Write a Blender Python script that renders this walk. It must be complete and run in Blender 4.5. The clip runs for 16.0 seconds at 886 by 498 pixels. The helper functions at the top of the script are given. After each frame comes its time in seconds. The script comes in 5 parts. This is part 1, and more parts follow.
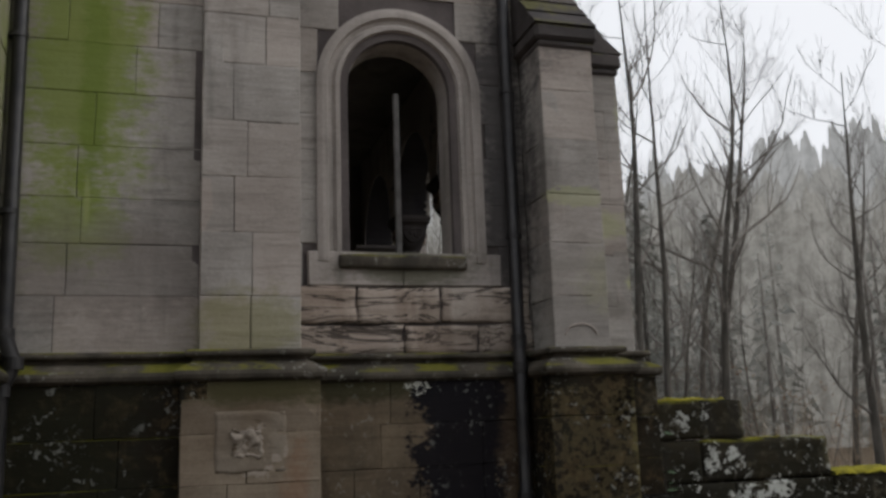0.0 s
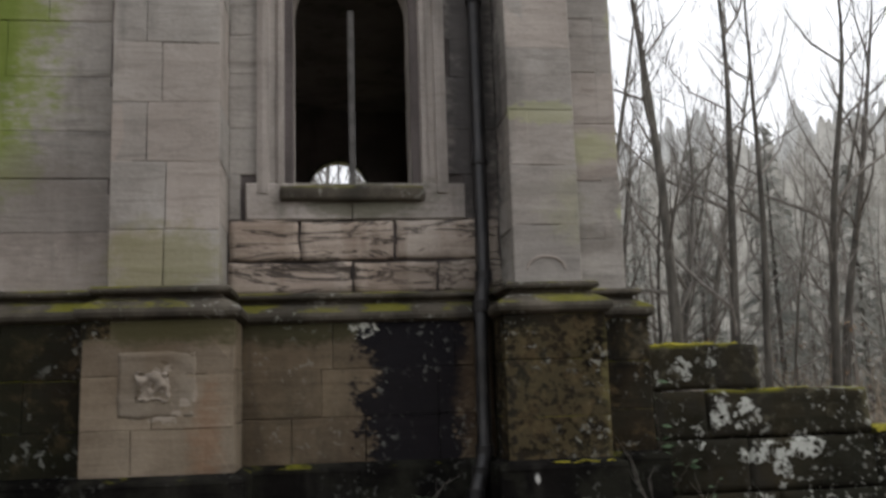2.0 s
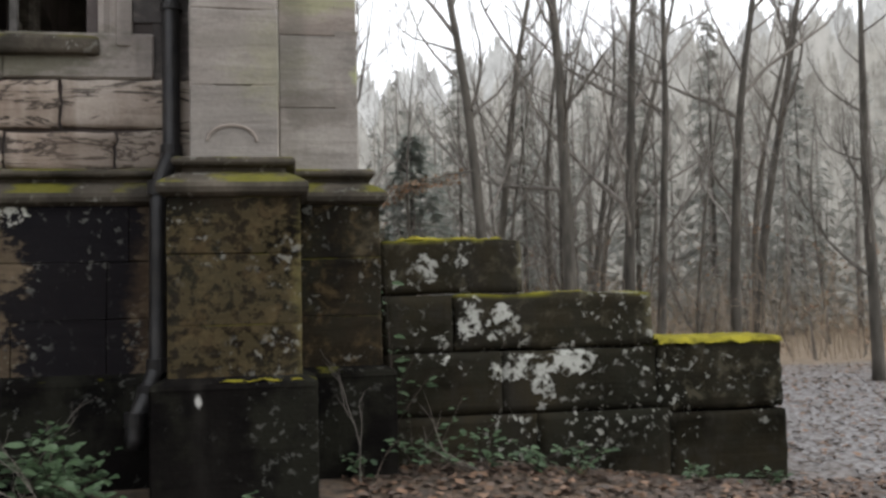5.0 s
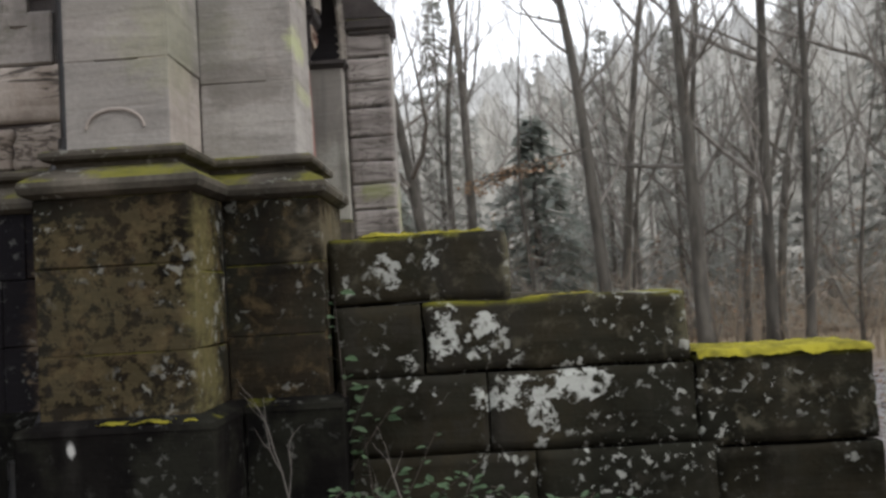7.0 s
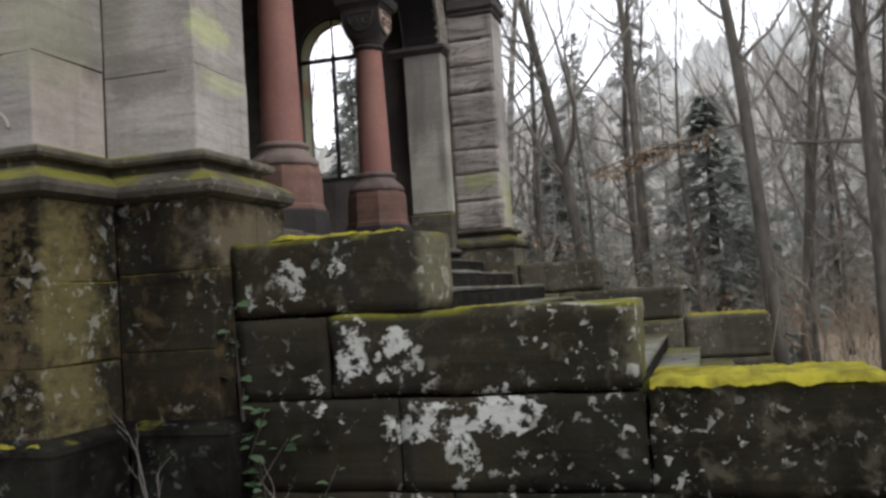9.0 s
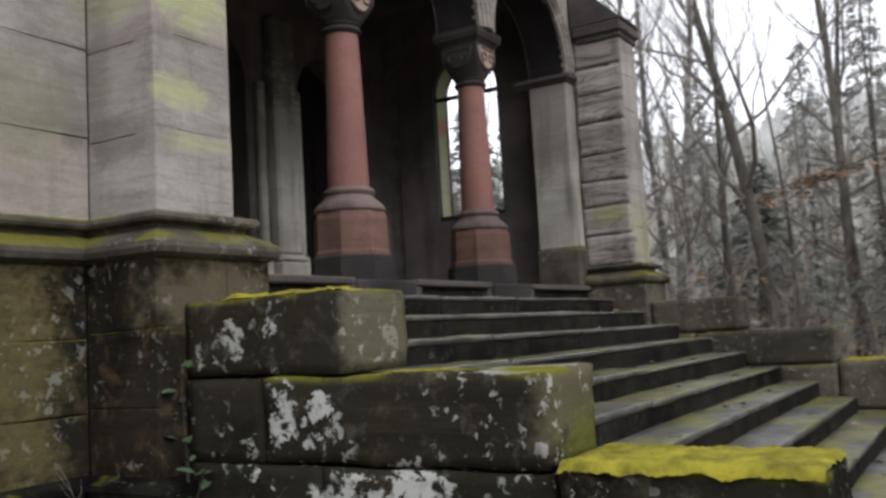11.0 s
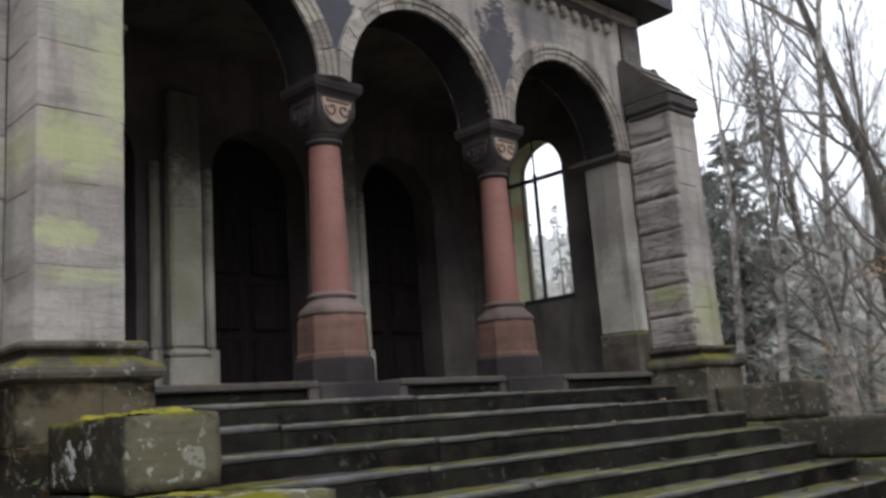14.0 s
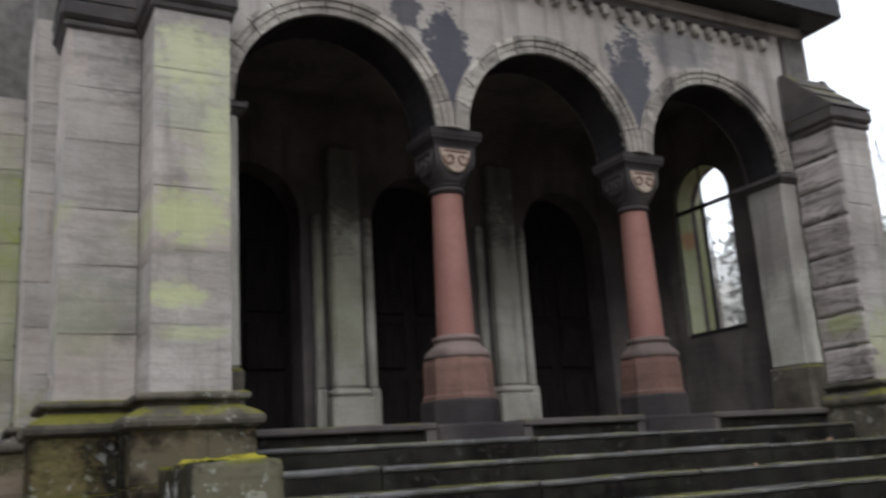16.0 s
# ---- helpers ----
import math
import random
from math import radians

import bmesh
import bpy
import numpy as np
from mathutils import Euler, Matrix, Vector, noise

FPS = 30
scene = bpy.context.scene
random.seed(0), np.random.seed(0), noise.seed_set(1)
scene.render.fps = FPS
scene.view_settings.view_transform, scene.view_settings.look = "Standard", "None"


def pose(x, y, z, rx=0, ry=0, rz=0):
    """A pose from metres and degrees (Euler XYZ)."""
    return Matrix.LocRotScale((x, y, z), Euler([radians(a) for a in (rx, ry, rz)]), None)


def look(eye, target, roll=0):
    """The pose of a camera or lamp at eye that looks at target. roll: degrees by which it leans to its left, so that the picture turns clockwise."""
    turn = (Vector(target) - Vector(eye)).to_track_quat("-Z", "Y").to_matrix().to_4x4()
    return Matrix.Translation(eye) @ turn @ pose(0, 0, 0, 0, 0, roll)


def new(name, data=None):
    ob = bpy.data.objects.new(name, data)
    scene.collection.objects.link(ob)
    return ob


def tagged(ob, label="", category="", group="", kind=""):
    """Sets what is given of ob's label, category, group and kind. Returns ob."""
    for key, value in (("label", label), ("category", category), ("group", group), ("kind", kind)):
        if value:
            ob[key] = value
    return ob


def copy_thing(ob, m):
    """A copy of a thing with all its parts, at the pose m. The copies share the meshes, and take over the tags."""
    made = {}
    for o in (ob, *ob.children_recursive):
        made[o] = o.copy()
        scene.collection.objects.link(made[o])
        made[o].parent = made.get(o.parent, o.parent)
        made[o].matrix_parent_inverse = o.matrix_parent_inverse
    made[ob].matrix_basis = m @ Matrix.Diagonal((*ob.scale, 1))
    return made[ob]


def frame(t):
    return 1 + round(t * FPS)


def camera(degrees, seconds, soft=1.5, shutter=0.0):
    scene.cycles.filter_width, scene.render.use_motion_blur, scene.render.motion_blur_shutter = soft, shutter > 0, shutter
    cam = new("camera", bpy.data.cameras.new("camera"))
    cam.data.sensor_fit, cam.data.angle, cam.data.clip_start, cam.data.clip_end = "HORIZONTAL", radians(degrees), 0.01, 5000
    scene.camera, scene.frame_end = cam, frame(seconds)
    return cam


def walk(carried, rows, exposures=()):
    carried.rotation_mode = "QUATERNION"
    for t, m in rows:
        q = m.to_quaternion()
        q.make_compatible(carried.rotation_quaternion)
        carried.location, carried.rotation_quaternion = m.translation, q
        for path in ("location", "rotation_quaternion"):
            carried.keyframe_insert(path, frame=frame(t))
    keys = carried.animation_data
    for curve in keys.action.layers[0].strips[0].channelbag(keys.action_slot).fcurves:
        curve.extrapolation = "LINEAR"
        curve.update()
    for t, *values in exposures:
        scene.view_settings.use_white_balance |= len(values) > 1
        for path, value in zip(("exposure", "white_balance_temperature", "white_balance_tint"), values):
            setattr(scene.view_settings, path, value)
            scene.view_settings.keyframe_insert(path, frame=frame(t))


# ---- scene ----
cam = camera(52.3, 16.0, soft=2.9, shutter=0.35)
PATH = [
    (0, (-4.475, -7.822, 1.683), (-3.908, -5.942, 2.062), -2.0),
    (0.5, (-4.021, -7.676, 1.597), (-3.586, -5.766, 2.002), -2.8),
    (1, (-3.477, -7.572, 1.493), (-3.257, -5.635, 1.943), -2.6),
    (1.5, (-3.17, -7.43, 1.53), (-2.921, -5.48, 1.895), -2.6),
    (2, (-2.688, -7.307, 1.459), (-2.433, -5.349, 1.779), -1.8),
    (2.5, (-2.292, -7.283, 1.431), (-1.943, -5.32, 1.588), -3.5),
    (3, (-1.994, -7.107, 1.49), (-1.478, -5.179, 1.61), 0.9),
    (3.5, (-1.57, -6.909, 1.42), (-1.04, -4.985, 1.542), -0.4),
    (6, (0.067, -5.533, 1.459), (0.254, -3.543, 1.552), -1.9),
    (6.5, (0.469, -5.211, 1.512), (0.601, -3.219, 1.637), -2.8),
    (7, (0.794, -4.946, 1.481), (0.736, -2.949, 1.578), -3.4),
    (7.5, (1.178, -4.733, 1.504), (0.996, -2.745, 1.624), -3.8),
    (8, (1.587, -4.476, 1.505), (1.293, -2.501, 1.618), -4.3),
    (8.5, (1.961, -4.193, 1.498), (1.523, -2.244, 1.596), -4.0),
    (11, (3.536, -3.102, 1.594), (2.505, -1.398, 1.779), -3.3),
    (11.5, (3.851, -2.838, 1.603), (2.664, -1.237, 1.77), -4.0),
    (12, (4.132, -2.603, 1.598), (2.938, -1.009, 1.771), -4.0),
    (12.5, (4.451, -2.397, 1.605), (3.239, -0.821, 1.82), -5.3),
    (13, (4.761, -2.215, 1.64), (3.452, -0.728, 1.91), -5.3),
    (13.5, (4.993, -1.972, 1.639), (3.664, -0.504, 1.923), -4.3),
    (14, (5.32, -1.808, 1.687), (3.914, -0.435, 2.058), -4.2),
    (14.5, (5.595, -1.554, 1.688), (4.08, -0.303, 2.063), -5.2),
    (15, (5.774, -1.282, 1.673), (4.29, 0.005, 2.046), -4.7),
    (15.5, (5.979, -1.097, 1.744), (4.41, 0.076, 2.146), -3.9),
    (16, (6.158, -0.986, 1.733), (4.447, -0.059, 2.194), -3.6),
]
EXPOSURES = [(0, -0.65, 6500, 10), (1.5, -0.45, 6550, 10), (3, 0.3, 6600, 10), (3.5, 0.2, 6600, 10), (6, 0.18, 6500, 10), (8.5, 0.2, 6420, 11), (11, 0.14, 6370, 12), (12.5, 0.12, 6280, 12),
             (14, 0.05, 6200, 11), (16, 0.1, 6150, 10)]
walk(cam, [(t, look(e, g, r)) for t, e, g, r in PATH], EXPOSURES)

# ---- world, sun, exposure ----
world = bpy.data.worlds.new("overcast_sky")
scene.world = world
world.use_nodes = True
wn = world.node_tree
sky = wn.nodes.new("ShaderNodeTexSky")
sky.sky_type, sky.sun_disc = "NISHITA", False
sky.sun_elevation, sky.sun_rotation = radians(37), radians(105)
sky.air_density, sky.dust_density, sky.ozone_density = 1.0, 6.0, 1.0
pale = wn.nodes.new("ShaderNodeHueSaturation")
pale.inputs["Saturation"].default_value = 0.2
cloud = wn.nodes.new("ShaderNodeMix")           # an even layer of cloud hides most of the clear sky
cloud.data_type = "RGBA"
cloud.inputs[0].default_value = 0.8
cloud.inputs[7].default_value = (12.4, 12.7, 13.3, 1.0)
wn.links.new(sky.outputs[0], pale.inputs["Color"])
wn.links.new(pale.outputs[0], cloud.inputs[6])
wn.links.new(cloud.outputs[2], wn.nodes["Background"].inputs["Color"])
wn.nodes["Background"].inputs["Strength"].default_value = 0.13
sun = new("sun", bpy.data.lights.new("sun", "SUN"))
sun.data.energy, sun.data.angle, sun.data.color = 1.0, radians(25), (1.0, 0.97, 0.92)
sun.matrix_world = look((9, -4.5, 7.5), (0, 0, 0))

# ---- materials ----


def nodes_of(name):
    m = bpy.data.materials.new(name)
    m.use_nodes = True
    nt = m.node_tree
    return m, nt, nt.nodes["Principled BSDF"]


class Net:
    """Short hand for building node trees."""

    def __init__(self, nt):
        self.nt = nt
        self.geo = nt.nodes.new("ShaderNodeNewGeometry")
        self.pos = self.geo.outputs["Position"]

    def put(self, kind, **ins):
        n = self.nt.nodes.new(kind)
        for k, v in ins.items():
            self.set(n.inputs[k.replace("_", " ")], v)
        return n

    def set(self, socket, v):
        if isinstance(v, bpy.types.NodeSocket):
            self.nt.links.new(v, socket)
        else:
            socket.default_value = v

    def scaled(self, s, src=None):
        n = self.nt.nodes.new("ShaderNodeVectorMath")
        n.operation = "MULTIPLY"
        self.set(n.inputs[0], src or self.pos)
        n.inputs[1].default_value = s
        return n.outputs[0]

    def noise(self, scale, detail=4.0, vec=None, rough=0.55, warp=0.0):
        n = self.put("ShaderNodeTexNoise", Scale=scale, Detail=detail, Roughness=rough, Distortion=warp)
        self.set(n.inputs["Vector"], vec or self.pos)
        return n.outputs["Fac"]

    def ramp(self, fac, a, b, lo=0.0, hi=1.0):
        n = self.nt.nodes.new("ShaderNodeMapRange")
        n.interpolation_type = "SMOOTHSTEP"
        self.set(n.inputs["Value"], fac)
        for k, v in (("From Min", a), ("From Max", b), ("To Min", lo), ("To Max", hi)):
            n.inputs[k].default_value = v
        return n.outputs["Result"]

    def math(self, op, a, b=0.0):
        n = self.nt.nodes.new("ShaderNodeMath")
        n.operation = op
        self.set(n.inputs[0], a)
        self.set(n.inputs[1], b)
        return n.outputs[0]

    def mix(self, fac, a, b, blend="MIX"):
        n = self.nt.nodes.new("ShaderNodeMix")
        n.data_type, n.blend_type = "RGBA", blend
        self.set(n.inputs[0], fac)
        for i, v in ((6, a), (7, b)):
            self.set(n.inputs[i], (*v, 1.0) if isinstance(v, tuple) and len(v) == 3 else v)
        return n.outputs[2]

    def grey(self, v):
        n = self.nt.nodes.new("ShaderNodeCombineColor")
        for i in range(3):
            self.set(n.inputs[i], v)
        return n.outputs[0]

    def up(self):
        n = self.nt.nodes.new("ShaderNodeSeparateXYZ")
        self.nt.links.new(self.geo.outputs["Normal"], n.inputs[0])
        return n.outputs[2]

    def rand(self):
        return self.nt.nodes.new("ShaderNodeObjectInfo").outputs["Random"]

    def patch(self, centre, radii, scale=3.0, rag=0.8):
        """A ragged spot round a place, 0 to 1."""
        a = self.nt.nodes.new("ShaderNodeVectorMath")
        a.operation = "SUBTRACT"
        self.set(a.inputs[0], self.pos)
        a.inputs[1].default_value = centre
        b = self.scaled([1 / r for r in radii], a.outputs[0])
        c = self.nt.nodes.new("ShaderNodeVectorMath")
        c.operation = "LENGTH"
        self.set(c.inputs[0], b)
        d = self.math("ADD", c.outputs["Value"], self.math("MULTIPLY", self.math("SUBTRACT", self.noise(scale, 5.0), 0.5), rag * 2))
        d = self.math("ADD", d, self.math("MULTIPLY", self.math("SUBTRACT", self.noise(11.0, 5.0, self.scaled((1, 1, 2.2)), rough=0.65), 0.5), rag * 1.6))
        return self.ramp(d, 1.3, 0.5)

    def bump(self, bsdf, height, strength, dist=0.02):
        n = self.put("ShaderNodeBump", Strength=strength, Distance=dist)
        self.set(n.inputs["Height"], height)
        self.nt.links.new(n.outputs[0], bsdf.inputs["Normal"])


MOSS = (0.175, 0.158, 0.022)


def stone(name, pale, dark, bed=0.5, streak=0.35, streak_col=(0.03, 0.028, 0.025), moss=0.0, lichen=0.0, patches=(), vary=0.22, rough=0.9, bump=0.5, grime=0.0, gloss=0.25, hue=None, mottle=None, cracks=0.0, moss_from=0.46):
    m, nt, bsdf = nodes_of(name)
    n = Net(nt)
    col = n.mix(n.ramp(n.noise(1.1, 5.0), 0.3, 0.7), pale, dark)
    beds = n.noise(2.2, 5.0, n.scaled((0.5, 0.5, 5.0)), warp=0.6)
    col = n.mix(n.math("MULTIPLY", n.ramp(beds, 0.5, 0.72), bed), col, tuple(c * 0.55 for c in dark))
    fine = n.noise(38.0, 4.0)
    col = n.mix(0.22, col, n.grey(fine), "OVERLAY")
    if hue:
        col = n.mix(n.math("MULTIPLY", n.ramp(n.rand(), 0.35, 1.0), 0.4), col, hue)
    col = n.mix(1.0, col, n.grey(n.math("ADD", n.math("MULTIPLY", n.rand(), vary), 1.0 - vary / 2)), "MULTIPLY")
    drip = n.noise(1.6, 5.0, n.scaled((2.2, 2.2, 0.35)))
    col = n.mix(n.math("MULTIPLY", n.ramp(drip, 0.5, 0.68), streak), col, streak_col)
    if cracks:
        layer = n.math("ABSOLUTE", n.math("SUBTRACT", n.noise(1.7, 6.0, n.scaled((0.6, 0.6, 3.6)), rough=0.6, warp=0.8), 0.5))
        col = n.mix(n.math("MULTIPLY", n.ramp(layer, 0.030, 0.004), cracks), col, (0.035, 0.028, 0.024))
    if grime:
        blot = n.noise(2.6, 6.0, rough=0.65)
        col = n.mix(n.math("MULTIPLY", n.ramp(blot, 0.42, 0.62), grime), col, (0.022, 0.022, 0.017))
    if mottle:
        grains = n.noise(6.5, 7.0, rough=0.7, warp=0.3)
        col = n.mix(n.ramp(grains, 0.5, 0.66), col, mottle)
    for c, r, tint, amount, scale in patches:
        spot = n.patch(c, r, min(scale, 5.0), 1.3 if scale > 5 else 0.8)
        if scale > 5:
            spot = n.math("MULTIPLY", n.ramp(spot, 0.25, 0.45), n.ramp(n.noise(15.0, 5.0, rough=0.7), 0.455, 0.52))
        elif scale == 4.5:
            spot = n.ramp(spot, 0.2, 0.6)
        col = n.mix(n.math("MULTIPLY", spot, amount), col, tint)
    if lichen:
        spot = n.ramp(n.noise(17.0, 4.0, rough=0.62, warp=0.4), 0.58, 0.63)
        where = n.ramp(n.noise(2.3, 4.0), 0.44, 0.62)
        col = n.mix(n.math("MULTIPLY", n.math("MULTIPLY", spot, where), lichen), col, (0.34, 0.345, 0.315))
    if moss:
        top = n.ramp(n.up(), 0.25, 0.85)
        lump = n.ramp(n.noise(1.9, 5.0, rough=0.65), moss_from, moss_from + 0.12)
        col = n.mix(n.math("MULTIPLY", n.math("MULTIPLY", top, lump), moss), col, n.mix(n.noise(26.0), MOSS, (0.075, 0.085, 0.014)))
    n.set(bsdf.inputs["Base Color"], col)
    bsdf.inputs["Specular IOR Level"].default_value = gloss
    n.set(bsdf.inputs["Roughness"], n.ramp(n.noise(5.0), 0.2, 0.8, rough - 0.18, min(1.0, rough + 0.08)))
    h = n.math("ADD", n.math("MULTIPLY", beds, 1.0), n.math("MULTIPLY", fine, 0.3))
    n.bump(bsdf, h, bump, 0.02)
    return m


def plain(name, a, b, scale=8.0, rough=0.7, metal=0.0, bump=0.2, stretch=(1, 1, 1), vary=0.15, gloss=0.5):
    m, nt, bsdf = nodes_of(name)
    n = Net(nt)
    f = n.noise(scale, 5.0, n.scaled(stretch))
    col = n.mix(n.ramp(f, 0.3, 0.7), a, b)
    col = n.mix(1.0, col, n.grey(n.math("ADD", n.math("MULTIPLY", n.rand(), vary), 1.0 - vary / 2)), "MULTIPLY")
    n.set(bsdf.inputs["Base Color"], col)
    bsdf.inputs["Metallic"].default_value = metal
    bsdf.inputs["Specular IOR Level"].default_value = gloss
    n.set(bsdf.inputs["Roughness"], n.ramp(n.noise(scale * 2), 0.2, 0.8, rough - 0.12, min(1.0, rough + 0.1)))
    n.bump(bsdf, n.math("ADD", f, n.noise(scale * 6)), bump, 0.01)
    return m


ALGAE = (0.17, 0.215, 0.04)
ashlar = stone("grey_sandstone", (0.37, 0.347, 0.323), (0.235, 0.217, 0.2), bed=0.5, streak=0.36, cracks=0.14, vary=0.24, hue=(0.27, 0.215, 0.185), patches=(
    ((-5.25, -0.35, 4.75), (0.55, 0.6, 1.35), ALGAE, 0.85, 4.1),
    ((-5.8, -0.8, 4.2), (0.3, 0.6, 2.0), (0.24, 0.26, 0.10), 0.45, 3.6),
    ((-5.15, -0.33, 4.5), (0.11, 0.3, 1.3), (0.11, 0.16, 0.02), 0.6, 4.1),
    ((-5.17, -0.33, 3.48), (0.028, 0.2, 0.24), (0.36, 0.37, 0.20), 0.8, 3.0),
    ((-5.17, -0.33, 3.2), (0.15, 0.2, 0.05), (0.30, 0.31, 0.15), 0.8, 4.0),
    ((-5.25, -0.35, 3.35), (0.4, 0.6, 0.4), ALGAE, 0.6, 3.0),
    ((-3.9, -0.55, 2.5), (0.5, 0.5, 0.3), (0.17, 0.16, 0.06), 0.6, 4.0),
    ((-0.1, 0.42, 3.55), (0.14, 0.36, 0.20), (0.37, 0.395, 0.20), 0.75, 3.9),
    ((-0.15, 7.9, 2.7), (0.6, 0.7, 0.35), (0.30, 0.33, 0.13), 0.4, 3.5),
    ((-0.15, 0.55, 4.4), (0.4, 0.3, 0.7), (0.31, 0.33, 0.18), 0.25, 4.5),
    ((-0.65, -0.2, 2.9), (0.3, 0.4, 0.3), (0.28, 0.29, 0.15), 0.3, 3.5),
    ((-0.1, 0.45, 4.75), (0.12, 0.35, 0.30), (0.41, 0.42, 0.25), 0.75, 3.9),
    ((-0.1, 0.30, 2.98), (0.12, 0.30, 0.10), (0.38, 0.40, 0.21), 0.75, 3.9),
    ((-0.1, 0.45, 2.72), (0.12, 0.35, 0.06), (0.35, 0.36, 0.20), 0.6, 4.1),
    ((-0.1, 0.62, 4.05), (0.12, 0.14, 0.45), (0.38, 0.40, 0.23), 0.65, 3.9),
    ((-0.42, 0.13, 3.55), (0.28, 0.2, 0.16), (0.33, 0.345, 0.19), 0.6, 3.9),
    ((-0.95, -0.42, 3.7), (0.30, 0.2, 0.10), (0.34, 0.36, 0.18), 0.4, 4.5),
    ((-0.60, -0.1, 3.1), (0.12, 0.4, 0.9), (0.15, 0.145, 0.125), 0.5, 4.0),
    ((-0.42, 0.13, 2.75), (0.35, 0.2, 0.12), (0.14, 0.125, 0.11), 0.6, 4.1),
    ((-0.1, 0.4, 3.3), (0.12, 0.4, 0.05), (0.17, 0.155, 0.13), 0.6, 4.1),
    ((-0.95, -0.42, 3.05), (0.4, 0.2, 0.07), (0.19, 0.175, 0.155), 0.5, 4.1),
    ((-5.1, -0.35, 2.95), (0.9, 0.4, 0.45), (0.15, 0.128, 0.115), 0.55, 3.0),
    ((-3.49, 8.4, 4.0), (0.3, 0.6, 1.8), (0.33, 0.36, 0.16), 0.7, 2.0),
    ((-1.45, 0.1, 4.2), (0.28, 0.5, 2.2), (0.035, 0.033, 0.035), 0.85, 3.0),
    ((-1.0, 0.1, 5.4), (0.5, 0.5, 0.9), (0.05, 0.045, 0.045), 0.6, 3.0),
))
brown_ashlar = stone("eroded_brown_sandstone", (0.41, 0.37, 0.33), (0.27, 0.222, 0.188), bed=0.25, streak=0.5, streak_col=(0.15, 0.105, 0.075), cracks=0.9, hue=(0.31, 0.24, 0.19), bump=0.9, patches=(
    ((-1.75, 0.1, 2.35), (0.5, 0.5, 0.3), (0.09, 0.07, 0.055), 0.45, 4.0),))
flaking = stone("flaking_grey_brown_sandstone", (0.35, 0.315, 0.295), (0.24, 0.212, 0.198), bed=0.3, streak=0.5, streak_col=(0.07, 0.06, 0.056), cracks=0.6, bump=0.9, patches=(
    ((-0.45, 7.5, 2.95), (0.25, 0.3, 0.12), (0.23, 0.25, 0.09), 0.6, 4.0),))
plinth_stone = stone("damp_plinth_stone", (0.030, 0.024, 0.017), (0.008, 0.007, 0.0058), mottle=(0.064, 0.048, 0.027), gloss=0.0, bed=0.45, streak=0.65, streak_col=(0.02, 0.018, 0.016), moss=0.8, lichen=0.4, grime=0.65, patches=(
    ((-5.4, -0.4, 1.2), (0.9, 0.4, 1.2), (0.018, 0.018, 0.012), 0.8, 2.0),
    ((-0.95, -0.6, 1.4), (0.6, 0.4, 0.6), (0.105, 0.085, 0.045), 0.4, 5.5),
    # next: the buttress's lit east side, put in as a pale olive strip
    ((-0.5, -0.4, 1.5), (0.11, 0.3, 0.8), (0.15, 0.132, 0.058), 0.55, 4.1),
    ((-0.33, 0.0, 1.70), (0.10, 0.3, 0.25), (0.008, 0.0075, 0.008), 0.55, 4.1),
    ((-0.02, 0.4, 1.85), (0.3, 0.5, 0.2), (0.14, 0.12, 0.08), 0.6, 4.0)))
pale_plinth = stone("tan_plinth_stone", (0.215, 0.178, 0.137), (0.125, 0.097, 0.07), bed=0.35, streak=0.35, streak_col=(0.10, 0.075, 0.05), gloss=0.05, grime=0.12, vary=0.3, patches=(
    ((-3.9, -0.6, 2.0), (0.8, 0.5, 0.13), (0.05, 0.048, 0.022), 0.85, 4.1),
    ((-3.85, -0.6, 1.52), (0.22, 0.5, 0.22), (0.33, 0.29, 0.25), 0.6, 4.5),
    ((-3.55, -0.4, 1.2), (0.12, 0.5, 0.5), (0.17, 0.09, 0.05), 0.5, 4.0)))
carved_stone = stone("pale_carved_panel_stone", (0.24, 0.208, 0.17), (0.16, 0.13, 0.10), bed=0.2, streak=0.3, streak_col=(0.12, 0.09, 0.06), gloss=0.05)
bay_plinth = stone("brown_stained_plinth_stone", (0.145, 0.115, 0.08), (0.075, 0.056, 0.038), bed=0.4, streak=0.4, streak_col=(0.045, 0.036, 0.028), gloss=0.05, grime=0.25, lichen=0.25, vary=0.35, patches=(
    ((-2.9, 0.0, 2.0), (1.0, 0.5, 0.12), (0.035, 0.034, 0.018), 0.85, 4.1),
    ((-1.98, 0.0, 1.6), (0.46, 0.5, 1.3), (0.009, 0.0085, 0.011), 0.97, 4.5),
    ((-2.41, 0.0, 2.02), (0.10, 0.3, 0.085), (0.42, 0.42, 0.38), 0.9, 7.0),
    ((-1.45, 0.0, 1.4), (0.2, 0.5, 0.7), (0.06, 0.042, 0.028), 0.7, 4.0)))
base_stone = stone("wet_base_stone", (0.010, 0.009, 0.0085), (0.004, 0.0038, 0.004), gloss=0.0, bed=0.3, streak=0.4, moss=0.8, moss_from=0.56, grime=0.6, lichen=0.15, patches=(
    ((-1.17, -0.66, 0.83), (0.022, 0.2, 0.045), (0.5, 0.5, 0.48), 0.8, 4.9),))
WHITE = (0.42, 0.43, 0.40)
